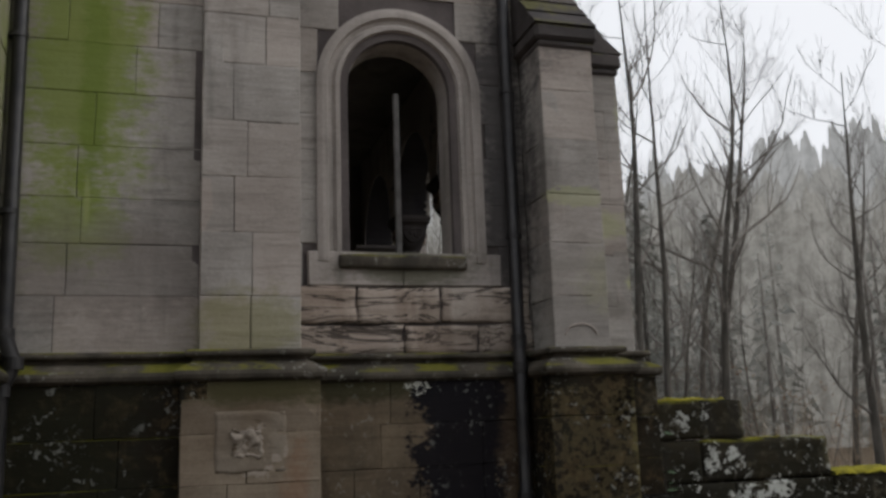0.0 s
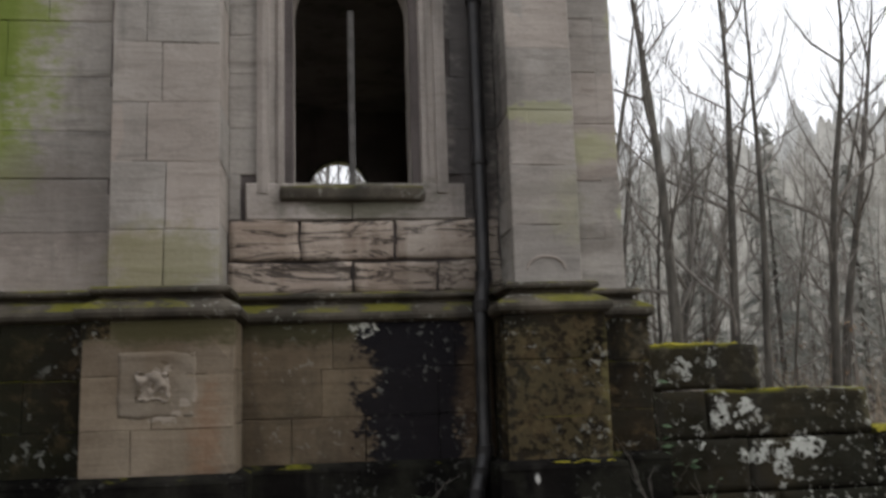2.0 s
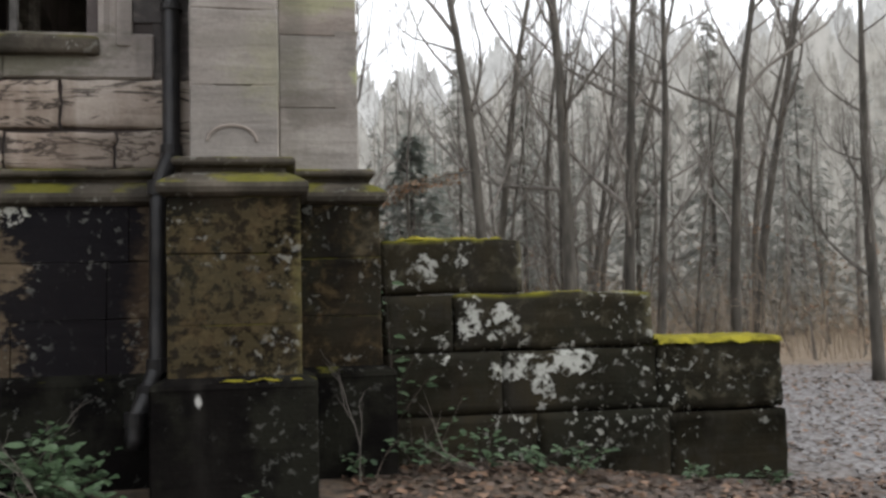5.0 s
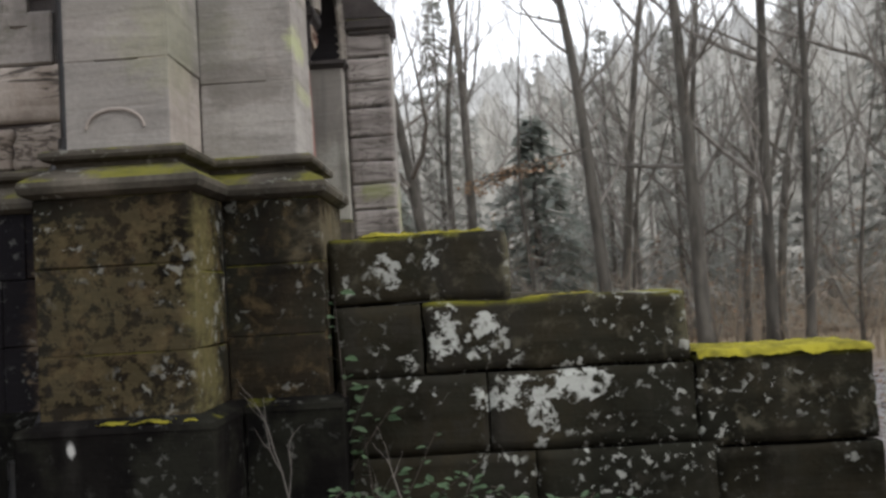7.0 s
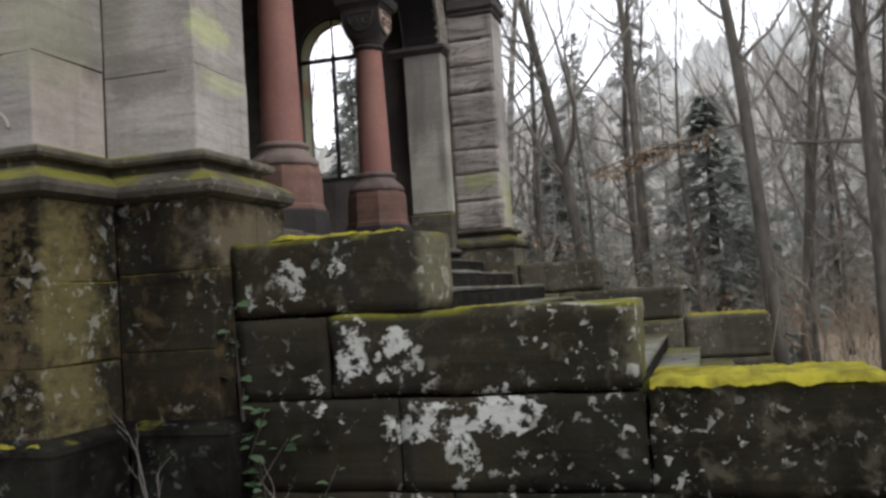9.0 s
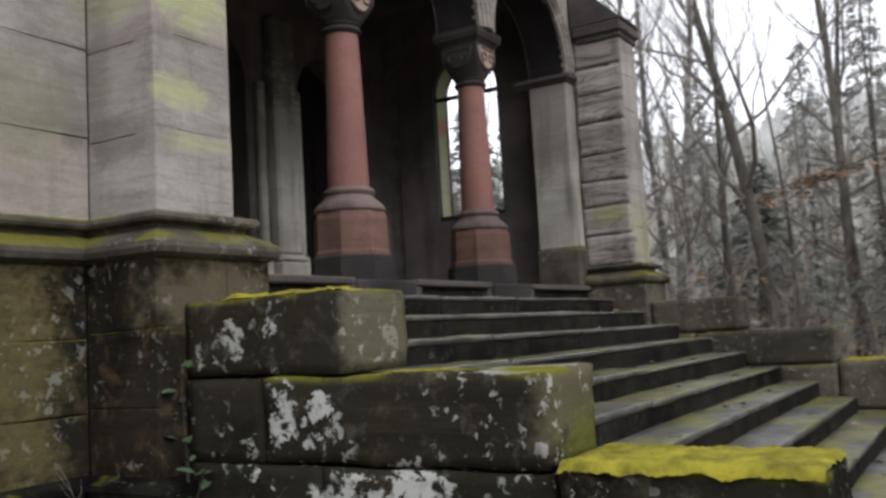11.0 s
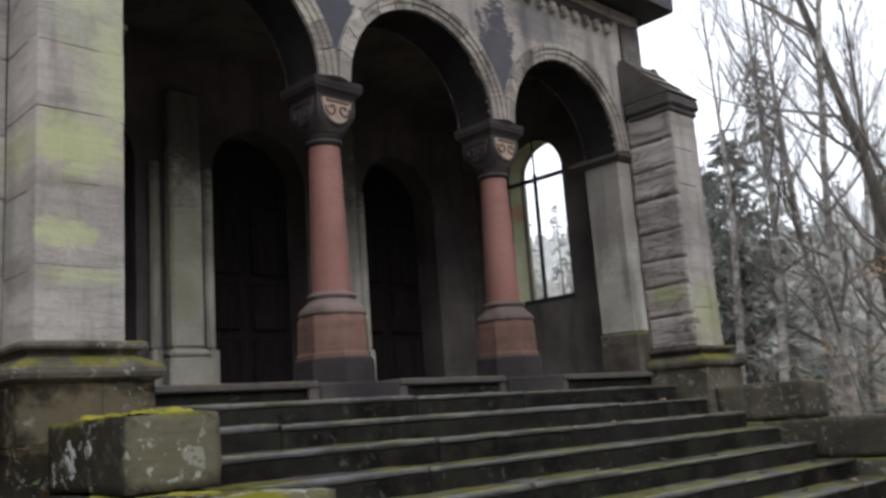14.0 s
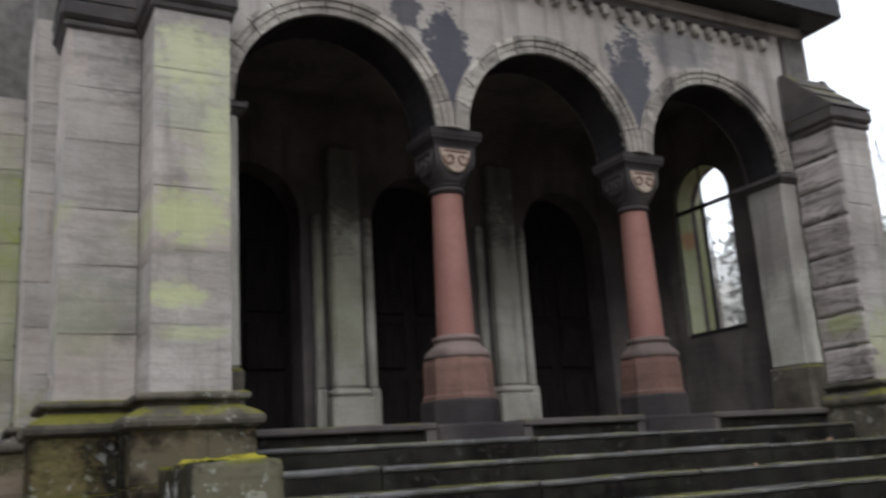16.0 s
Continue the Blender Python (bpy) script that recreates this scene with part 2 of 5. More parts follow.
CHEEK = ((0.036, 0.031, 0.021), (0.008, 0.0075, 0.006), (
    ((0.62, 0.15, 1.27), (0.08, 0.3, 0.15), WHITE, 0.95, 7.0),
    ((0.84, 0.15, 1.22), (0.085, 0.3, 0.11), WHITE, 0.95, 8.0),
    ((1.05, 0.15, 0.90), (0.36, 0.3, 0.085), WHITE, 0.9, 6.0),
    ((1.38, 0.15, 0.95), (0.13, 0.3, 0.09), WHITE, 0.8, 7.0),
    ((1.15, 0.15, 0.74), (0.07, 0.3, 0.13), WHITE, 0.7, 7.0),
    ((0.42, 0.15, 0.98), (0.05, 0.2, 0.045), WHITE, 0.9, 9.0),
    ((0.33, 0.15, 1.62), (0.085, 0.2, 0.09), WHITE, 0.7, 9.0),
    ((0.56, 0.15, 1.66), (0.08, 0.2, 0.06), WHITE, 0.7, 9.0),
    ((1.02, 0.5, 1.6), (0.2, 0.085, 0.06), WHITE, 0.8, 9.0),
    # next two: daylight on the east end faces, painted as paler patches
    ((1.03, 0.45, 1.66), (0.06, 0.4, 0.3), (0.14, 0.13, 0.088), 0.7, 4.1),
    ((2.0, 0.45, 1.3), (0.08, 0.4, 0.3), (0.13, 0.12, 0.072), 0.65, 4.1),
    ((1.8, 0.45, 1.44), (0.22, 0.4, 0.03), (0.30, 0.30, 0.26), 0.75, 4.5),
    ((0.92, 0.5, 1.84), (0.11, 0.3, 0.03), (0.30, 0.30, 0.25), 0.7, 4.5),
    ((1.98, 0.55, 1.1), (0.1, 0.3, 0.14), (0.12, 0.125, 0.022), 0.6, 4.0)))
cheek_stone = stone("lichened_cheek_stone", *CHEEK[:2], bed=0.4, streak=0.5, moss=1.0, lichen=0.9, grime=0.55, mottle=(0.06, 0.055, 0.039), gloss=0.0, patches=CHEEK[2])
cheek_pale = stone("grey_brown_cheek_stone", (0.13, 0.115, 0.088), (0.045, 0.04, 0.03), bed=0.4, streak=0.5, moss=0.7, lichen=0.5, grime=0.4, gloss=0.1)
cheek_low = stone("damp_cheek_stone", *CHEEK[:2], bed=0.4, streak=0.6, lichen=0.8, grime=0.65, mottle=(0.026, 0.024, 0.019), gloss=0.0, patches=CHEEK[2])
cap_stone = stone("dark_capping_stone", (0.10, 0.085, 0.08), (0.045, 0.04, 0.04), bed=0.3, streak=0.3, moss=0.5, rough=0.85)
mould_stone = stone("mossy_moulding_stone", (0.125, 0.11, 0.09), (0.05, 0.044, 0.036), bed=0.4, streak=0.55, gloss=0.05, moss=0.8, moss_from=0.43, lichen=0.5, grime=0.5)
# Treads pale, risers near-black: top light and front shade painted in, besides grime
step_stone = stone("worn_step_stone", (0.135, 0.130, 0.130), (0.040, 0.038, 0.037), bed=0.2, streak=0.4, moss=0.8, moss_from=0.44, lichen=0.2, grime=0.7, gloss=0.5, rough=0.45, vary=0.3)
riser_stone = stone("grimy_shaded_riser_stone", (0.013, 0.012, 0.011), (0.005, 0.0045, 0.004), bed=0.4, streak=0.5, lichen=0.1, grime=0.6, gloss=0.05, mottle=(0.018, 0.016, 0.013))
spandrel = stone("stained_render", (0.36, 0.33, 0.305), (0.27, 0.24, 0.22), bed=0.15, streak=0.45, patches=(
    ((-0.8, 2.97, 5.45), (0.5, 0.25, 0.62), (0.045, 0.046, 0.062), 0.92, 4.5),
    ((-0.8, 2.55, 5.95), (0.5, 0.16, 0.22), (0.06, 0.06, 0.07), 0.9, 4.5),
    ((-0.8, 5.2, 5.4), (0.5, 0.3, 0.75), (0.055, 0.057, 0.07), 0.92, 4.5),
    ((-0.8, 6.0, 6.1), (0.5, 0.6, 0.25), (0.07, 0.07, 0.08), 0.6, 4.0)))
arch_stone = stone("pale_arch_stone", (0.40, 0.375, 0.335), (0.25, 0.222, 0.195), bed=0.3, streak=0.75, streak_col=(0.05, 0.045, 0.045), vary=0.5, grime=0.3, cracks=0.4)
window_stone = stone("pale_window_surround", (0.38, 0.345, 0.32), (0.29, 0.26, 0.24), bed=0.3, streak=0.35, patches=(
    ((-2.45, 0.0, 3.1), (0.75, 0.4, 0.18), (0.09, 0.088, 0.06), 0.8, 3.0),))
red_stone = stone("red_sandstone", (0.235, 0.115, 0.095), (0.175, 0.08, 0.068), bed=0.15, streak=0.35, streak_col=(0.16, 0.10, 0.09), rough=0.7, bump=0.15, vary=0.1)
red_base = stone("worn_red_sandstone", (0.20, 0.115, 0.09), (0.11, 0.06, 0.048), bed=0.3, streak=0.5, streak_col=(0.10, 0.06, 0.05), grime=0.3)
moulded_base = stone("pinkish_moulded_base_stone", (0.19, 0.145, 0.13), (0.10, 0.075, 0.068), bed=0.1, streak=0.5)
dark_stone = stone("dark_capital_stone", (0.07, 0.06, 0.058), (0.028, 0.025, 0.026), bed=0.1, streak=0.5, gloss=0.1)
soffit_stone = stone("near_black_soffit_stone", (0.032, 0.029, 0.031), (0.016, 0.0145, 0.016), gloss=0.05, bed=0.1, streak=0.3)
shield = stone("pale_lunette_stone", (0.40, 0.33, 0.26), (0.27, 0.21, 0.17), bed=0.1, streak=0.5)
inside = stone("dark_portico_plaster", (0.135, 0.117, 0.114), (0.075, 0.066, 0.065), gloss=0.05, bed=0.1, streak=0.4)
jamb_stone = stone("algae_green_window_jamb", (0.46, 0.46, 0.34), (0.34, 0.36, 0.20), bed=0.1, streak=0.3, streak_col=(0.2, 0.2, 0.14), patches=(((-2.98, 7.9, 4.55), (0.3, 0.3, 0.12), (0.36, 0.16, 0.09), 0.7, 4.0),))
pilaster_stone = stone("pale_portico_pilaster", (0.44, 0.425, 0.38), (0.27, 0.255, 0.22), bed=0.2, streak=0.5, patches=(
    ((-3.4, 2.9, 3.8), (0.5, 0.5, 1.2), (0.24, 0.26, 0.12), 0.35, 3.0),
    # shade deepening upward, painted as a dark patch over the pilaster tops
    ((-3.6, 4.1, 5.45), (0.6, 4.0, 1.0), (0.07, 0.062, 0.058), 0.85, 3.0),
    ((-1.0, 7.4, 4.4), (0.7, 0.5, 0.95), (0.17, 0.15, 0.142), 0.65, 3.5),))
mortar = plain("mortar", (0.13, 0.12, 0.11), (0.08, 0.075, 0.07), 6.0, 0.95)
iron = plain("black_iron", (0.012, 0.012, 0.014), (0.03, 0.028, 0.028), 9.0, 0.5, 0.3)
mullion_grey = plain("weathered_grey_post", (0.10, 0.095, 0.092), (0.06, 0.057, 0.055), 9.0, 0.8)
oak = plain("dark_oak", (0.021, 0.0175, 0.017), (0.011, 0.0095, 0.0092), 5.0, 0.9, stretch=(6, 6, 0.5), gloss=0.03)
slate = plain("roof_slate", (0.05, 0.05, 0.055), (0.03, 0.03, 0.033), 5.0, 0.6)
moss_mat = plain("cushion_moss", (0.29, 0.258, 0.028), (0.125, 0.112, 0.018), 9.0, 1.0, bump=1.0, gloss=0.1)
bark = plain("grey_bark", (0.115, 0.104, 0.088), (0.05, 0.045, 0.038), 6.0, 0.95, bump=0.6, stretch=(1, 1, 0.3), vary=0.5)
birch_bark = plain("birch_bark", (0.42, 0.40, 0.37), (0.10, 0.09, 0.08), 3.0, 0.85, stretch=(1, 1, 2.5))
twig = plain("twig_bark", (0.20, 0.182, 0.162), (0.12, 0.108, 0.096), 6.0, 0.95, vary=0.4)


def leafy_material(name, a, b, scale):
    """Foliage that lets some light through."""
    m, nt, bsdf = nodes_of(name)
    n = Net(nt)
    col = n.mix(n.ramp(n.noise(scale, 4.0), 0.35, 0.65), a, b)
    n.set(bsdf.inputs["Base Color"], col)
    bsdf.inputs["Roughness"].default_value = 0.8
    thin = nt.nodes.new("ShaderNodeBsdfTranslucent")
    n.set(thin.inputs["Color"], col)
    both = nt.nodes.new("ShaderNodeMixShader")
    both.inputs[0].default_value = 0.5
    nt.links.new(bsdf.outputs[0], both.inputs[1])
    nt.links.new(thin.outputs[0], both.inputs[2])
    nt.links.new(both.outputs[0], nt.nodes["Material Output"].inputs["Surface"])
    return m


# Needles lightened: the mist in the air is put into their colour
needle = leafy_material("haze_paled_spruce_needles", (0.20, 0.22, 0.20), (0.31, 0.325, 0.295), 1.4)
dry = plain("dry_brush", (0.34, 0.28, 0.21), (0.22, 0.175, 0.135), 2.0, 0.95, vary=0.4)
# Paler still for the far trees, haze painted into needles and bark
hazy = leafy_material("haze_paled_needles", (0.28, 0.285, 0.265), (0.38, 0.38, 0.35), 0.3)
hazy_bark = plain("haze_paled_bark", (0.22, 0.20, 0.18), (0.14, 0.125, 0.11), 0.5, 0.95)


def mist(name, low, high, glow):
    """Wooded distance in soft upright streaks; mist and scattered daylight are painted in as colour and emission."""
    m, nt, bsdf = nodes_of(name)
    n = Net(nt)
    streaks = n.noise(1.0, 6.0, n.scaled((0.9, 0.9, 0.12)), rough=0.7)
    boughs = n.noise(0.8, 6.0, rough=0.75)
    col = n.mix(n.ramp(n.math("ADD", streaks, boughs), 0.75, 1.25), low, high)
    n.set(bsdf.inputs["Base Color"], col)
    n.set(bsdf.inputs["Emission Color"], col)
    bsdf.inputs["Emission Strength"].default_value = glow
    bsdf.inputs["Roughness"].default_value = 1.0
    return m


mist_near = mist("glowing_misty_wood", (0.10, 0.096, 0.086), (0.21, 0.203, 0.187), 1.3)
mist_mid = mist("glowing_misty_wood_behind", (0.15, 0.147, 0.138), (0.24, 0.235, 0.222), 1.2)
mist_far = mist("far_glowing_misty_wood", (0.19, 0.192, 0.19), (0.28, 0.282, 0.28), 1.3)


def speckled(name, cols, rough):
    """Small loose leaves, each with a tint of its own."""
    m, nt, bsdf = nodes_of(name)
    n = Net(nt)
    r = n.geo.outputs["Random Per Island"]
    col = n.mix(n.ramp(r, 0.0, 0.5), cols[0], cols[1])
    col = n.mix(n.ramp(r, 0.5, 1.0), col, cols[2])
    n.set(bsdf.inputs["Base Color"], col)
    bsdf.inputs["Roughness"].default_value = rough
    return m


fallen = speckled("fallen_leaves", ((0.20, 0.12, 0.075), (0.05, 0.036, 0.028), (0.13, 0.095, 0.075)), 0.6)
ivy_leaf = speckled("dark_green_leaves", ((0.018, 0.042, 0.015), (0.055, 0.092, 0.045), (0.03, 0.062, 0.022)), 0.6)
bramble_stem = plain("bramble_stem", (0.06, 0.045, 0.035), (0.03, 0.026, 0.02), 9.0, 0.9, vary=0.4)
rusty = speckled("rusty_beech_leaves", ((0.26, 0.15, 0.08), (0.18, 0.11, 0.065), (0.22, 0.16, 0.10)), 0.8)

# ---- building blocks of geometry ----


def mesh_of(name, verts, faces, material, parent=None, smooth=False, label=""):
    me = bpy.data.meshes.new(name)
    me.from_pydata([tuple(v) for v in verts], [], faces)
    me.materials.append(material)
    if smooth:
        me.shade_smooth()
    ob = new(name, me)
    ob.parent = parent
    if label:
        tagged(ob, label)
    return ob


def part(name, bm, material, parent, label="", smooth=False):
    me = bpy.data.meshes.new(name)
    bm.normal_update()
    bm.to_mesh(me)
    bm.free()
    me.materials.append(material)
    if smooth:
        me.shade_smooth()
    ob = new(name, me)
    ob.parent = parent
    if label:
        tagged(ob, label)
    return ob


def thing(name, at=(0, 0, 0), label="", category="", group="", kind=""):
    ob = new(name)
    ob.empty_display_size = 0.1
    ob.location = at
    return tagged(ob, label, category, group, kind)


rng = random.Random(7)


def chamfered(lo, hi, c, jit=0.0):
    """Corners and faces of a box with all its edges chamfered."""
    v, f, ids = [], [], {}
    for sx in (0, 1):
        for sy in (0, 1):
            for sz in (0, 1):
                p = [(hi if s else lo)[i] for i, s in enumerate((sx, sy, sz))]
                p = [q + rng.uniform(-jit, jit) for q in p]
                for a in range(3):
                    q = [p[i] + (0 if i == a else (-c if (sx, sy, sz)[i] else c)) for i in range(3)]
                    ids[sx, sy, sz, a] = len(v)
                    v.append(q)
    for a in range(3):
        b, d = (a + 1) % 3, (a + 2) % 3
        for s in (0, 1):
            ring = []
            for p, q in ((0, 0), (1, 0), (1, 1), (0, 1)):
                k = [0, 0, 0]
                k[a], k[b], k[d] = s, p, q
                ring.append(ids[(*k, a)])
            f.append(ring if s else ring[::-1])
        for p in (0, 1):
            for q in (0, 1):
                k0, k1 = [0, 0, 0], [0, 0, 0]
                k0[a], k0[b], k0[d] = 0, p, q
                k1[a], k1[b], k1[d] = 1, p, q
                ring = [ids[(*k0, b)], ids[(*k1, b)], ids[(*k1, d)], ids[(*k0, d)]]
                f.append(ring if p == q else ring[::-1])
    for sx in (0, 1):
        for sy in (0, 1):
            for sz in (0, 1):
                ring = [ids[sx, sy, sz, i] for i in range(3)]
                f.append(ring if (sx + sy + sz) % 2 else ring[::-1])
    return v, f


def block(name, lo, hi, material, parent=None, c=0.012, jit=0.004, label=""):
    v, f = chamfered(lo, hi, c, jit)
    return mesh_of(name, v, f, material, parent, label=label)


def worn(name, lo, hi, material, parent=None, c=0.03, amp=0.015, step=0.12, freq=2.5, beds=1.0, label=""):
    """A stone with rounded edges and an uneven, weathered surface."""
    bm = bmesh.new()
    bmesh.ops.create_cube(bm, size=1.0)
    size = [hi[i] - lo[i] for i in range(3)]
    for v in bm.verts:
        v.co = Vector([lo[i] + size[i] * (v.co[i] + 0.5) for i in range(3)])
    for a in range(3):
        cuts = max(1, min(24, int(size[a] / step)))
        es = [e for e in bm.edges if abs((e.verts[0].co - e.verts[1].co).normalized()[a]) > 0.9]
        bmesh.ops.subdivide_edges(bm, edges=es, cuts=cuts, use_grid_fill=True)
    mid = Vector([(lo[i] + hi[i]) / 2 for i in range(3)])
    half = Vector(size) / 2
    bm.normal_update()
    seed = Vector((rng.uniform(0, 50), rng.uniform(0, 50), rng.uniform(0, 50)))
    for v in bm.verts:
        d = v.co - mid
        edge = [max(0.0, abs(d[i]) - (half[i] - c)) for i in range(3)]
        over = Vector(edge).length - c
        n = v.normal.copy()
        p = Vector((v.co.x * freq, v.co.y * freq, v.co.z * freq * (1 + beds * 2)))
        shift = amp * (noise.noise(p + seed) + 0.5 * noise.noise(p * 2.7 + seed)) - amp * 0.4
        v.co += n * shift
        if sum(e > 0 for e in edge) > 1 and over > 0:
            v.co -= Vector([math.copysign(edge[i], d[i]) for i in range(3)]).normalized() * over
    return part(name, bm, material, parent, label, smooth=True)


def sweep(name, path, profile, material, parent=None, close=True, label="", smooth=False):
    """A profile of (outward, z) carried along a path in plan, with mitred corners. Outward is to the right of the way."""
    pts = [Vector(p) for p in path]
    offs = []
    for i, p in enumerate(pts):
        ns = []
        if i:
            d = (p - pts[i - 1]).normalized()
            ns.append(Vector((d.y, -d.x)))
        if i < len(pts) - 1:
            d = (pts[i + 1] - p).normalized()
            ns.append(Vector((d.y, -d.x)))
        if len(ns) == 2:
            m = (ns[0] + ns[1])
            offs.append(m / max(0.3, m.dot(ns[0])))
        else:
            offs.append(ns[0])
    v, f, k = [], [], len(profile)
    for p, o in zip(pts, offs):
        for out, z in profile:
            q = p + o * out
            v.append((q.x, q.y, z))
    for i in range(len(pts) - 1):
        for j in range(k - 1 + int(close)):
            a, b = i * k + j, i * k + (j + 1) % k
            f.append((a, a + k, b + k, b))
    if close:
        f.append(tuple(range(k)))
        f.append(tuple(range((len(pts) - 1) * k, len(pts) * k))[::-1])
    ob = mesh_of(name, v, f, material, parent, label=label)
    bm = bmesh.new()
    bm.from_mesh(ob.data)
    bmesh.ops.recalc_face_normals(bm, faces=bm.faces)
    bm.to_mesh(ob.data)
    bm.free()
    return ob


def arch_wall(name, place, u0, u1, z0, z1, holes, thick, material, parent=None, arc=20):
    """A wall with round-headed holes (middle, half width, foot, springing) that go right through. place(u, depth, z) gives a point."""
    v, f = [], []

    def quad(a, b, c, d):
        k = len(v)
        v.extend((a, b, c, d))
        f.append((k, k + 1, k + 2, k + 3))

    def panel(ua, ub, za0, za1, zb0, zb1):
        for d in (0, thick):
            quad(place(ua, d, za0), place(ub, d, zb0), place(ub, d, zb1), place(ua, d, za1))

    x = u0
    for m, h, foot, spring in sorted(holes):
        panel(x, m - h, z0, z1, z0, z1)
        if foot > z0:
            panel(m - h, m + h, z0, foot, z0, foot)
            quad(place(m - h, 0, foot), place(m + h, 0, foot), place(m + h, thick, foot), place(m - h, thick, foot))
        rim = [(m - h, foot)] + [(m - h * math.cos(math.pi * i / arc), spring + h * math.sin(math.pi * i / arc)) for i in range(arc + 1)] + [(m + h, foot)]
        for (ua, za), (ub, zb) in zip(rim, rim[1:]):
            quad(place(ua, 0, za), place(ub, 0, zb), place(ub, thick, zb), place(ua, thick, za))
            if abs(ub - ua) > 1e-6:
                panel(ua, ub, za, z1, zb, z1)
        x = m + h
    panel(x, u1, z0, z1, z0, z1)
    for u in (u0, u1):
        quad(place(u, 0, z0), place(u, 0, z1), place(u, thick, z1), place(u, thick, z0))
    quad(place(u0, 0, z1), place(u1, 0, z1), place(u1, thick, z1), place(u0, thick, z1))
    x = u0
    for m, h, foot, spring in sorted(holes) + [(u1, 0, 0, 0)]:
        ends = m - h if foot <= z0 else m + h
        quad(place(x, 0, z0), place(ends, 0, z0), place(ends, thick, z0), place(x, thick, z0))
        x = m + h
    ob = mesh_of(name, v, f, material, parent)
    bm = bmesh.new()
    bm.from_mesh(ob.data)
    bmesh.ops.remove_doubles(bm, verts=bm.verts, dist=1e-4)
    bmesh.ops.recalc_face_normals(bm, faces=bm.faces)
    bm.to_mesh(ob.data)
    bm.free()
    return ob


def turned(name, profile, centre, material, parent, sides=32, smooth=True, turn=0.0, label=""):
    """A lathe shape from (radius, z) rows."""
    v, f, k = [], [], len(profile)
    for i in range(sides):
        a = 2 * math.pi * i / sides + turn
        for r, z in profile:
            v.append((centre[0] + r * math.cos(a), centre[1] + r * math.sin(a), z))
    for i in range(sides):
        j = (i + 1) % sides
        for q in range(k - 1):
            f.append((i * k + q, j * k + q, j * k + q + 1, i * k + q + 1))
    f.append(tuple(i * k for i in range(sides))[::-1])
    f.append(tuple(i * k + k - 1 for i in range(sides)))
    ob = mesh_of(name, v, f, material, parent, label=label)
    if smooth:
        ob.data.shade_smooth()
        ob.data.set_sharp_from_angle(angle=radians(40))
    return ob


def tube(path, radii, sides=8):
    """Corners and faces of a tube along points in space."""
    v, f = [], []
    pts = [Vector(p) for p in path]
    side = None
    for i, p in enumerate(pts):
        d = (pts[min(i + 1, len(pts) - 1)] - pts[max(i - 1, 0)]).normalized()
        if side is None:
            side = d.orthogonal().normalized()
        side = (side - d * side.dot(d)).normalized()
        up = d.cross(side)
        for s in range(sides):
            a = 2 * math.pi * s / sides
            v.append(p + (side * math.cos(a) + up * math.sin(a)) * radii[i])
    for i in range(len(pts) - 1):
        for s in range(sides):
            t = (s + 1) % sides
            f.append((i * sides + s, i * sides + t, (i + 1) * sides + t, (i + 1) * sides + s))
    f.append(tuple(range(sides))[::-1])
    f.append(tuple(range((len(pts) - 1) * sides, len(pts) * sides)))
    return v, f


def face_blocks(parent, p0, p1, z0, z1, off, material, course=0.42, lens=(0.5, 0.95), depth=0.16, skip=None, eroded=False, name="stone", rough_amp=0.014):
    """Courses of squared stones on one face of a wall, from p0 to p1 in plan, outward to the right."""
    a, b = Vector(p0), Vector(p1)
    d = (b - a).normalized()
    nrm = Vector((d.y, -d.x))
    long = (b - a).length
    rows = max(1, round((z1 - z0) / course))
    zs = [z0 + (z1 - z0) * i / rows + (rng.uniform(-0.04, 0.04) if 0 < i < rows else 0) for i in range(rows + 1)]
    for za, zb in zip(zs, zs[1:]):
        cuts, x = [0.0], rng.uniform(lens[0] * 0.6, lens[1])
        while x < long - lens[0] * 0.6:
            cuts.append(x)
            x += rng.uniform(*lens)
        cuts.append(long)
        for u, w in zip(cuts, cuts[1:]):
            spans = skip(u, w, za, zb) if skip else [(u, w)]
            for s, e in spans:
                if e - s < 0.05:
                    continue
                proud = off + rng.uniform(-0.003, 0.004)
                q = [a + d * (s + 0.002) + nrm * proud, a + d * (e - 0.002) + nrm * (off - depth)]
                lo = (min(q[0].x, q[1].x), min(q[0].y, q[1].y), za + 0.0015)
                hi = (max(q[0].x, q[1].x), max(q[0].y, q[1].y), zb - 0.0015)
                if eroded:
                    worn(name, lo, hi, material, parent, c=0.008, amp=rough_amp, step=0.06, freq=2.0, beds=2.5)
                else:
                    block(name, lo, hi, material, parent, c=rng.uniform(0.003, 0.007), jit=0.003)

# ---- the ground ----
MID = 4.10                     # the middle of the portico, in y


def ground_z(x, y):
    """Height of the ground: level before the steps, a bank of soil along the side walls, falling off into the wood."""
    near = max(0.0, 1.0 - max(0.0, -y - 0.2) / 2.2) if y < 0 else 1.0
    side = min(1.0, max(0.0, (2.9 - x) / 2.2))
    z = 0.24 * near * near * (3 - 2 * near) * side if y < 1.0 else 0.10 * side
    far = max(0.0, math.hypot(x - 2, y - 3) - 16.0)
    z += 0.05 * noise.noise(Vector((x * 0.6, y * 0.6, 3.1))) + 0.015 * noise.noise(Vector((x * 3, y * 3, 1.1)))
    if y > 9:
        z -= min(1.2, (y - 9) * 0.06)
    return z + 0.012 * far + 0.5 * min(1.0, far / 20) * noise.noise(Vector((x * 0.06, y * 0.06, 7.7)))


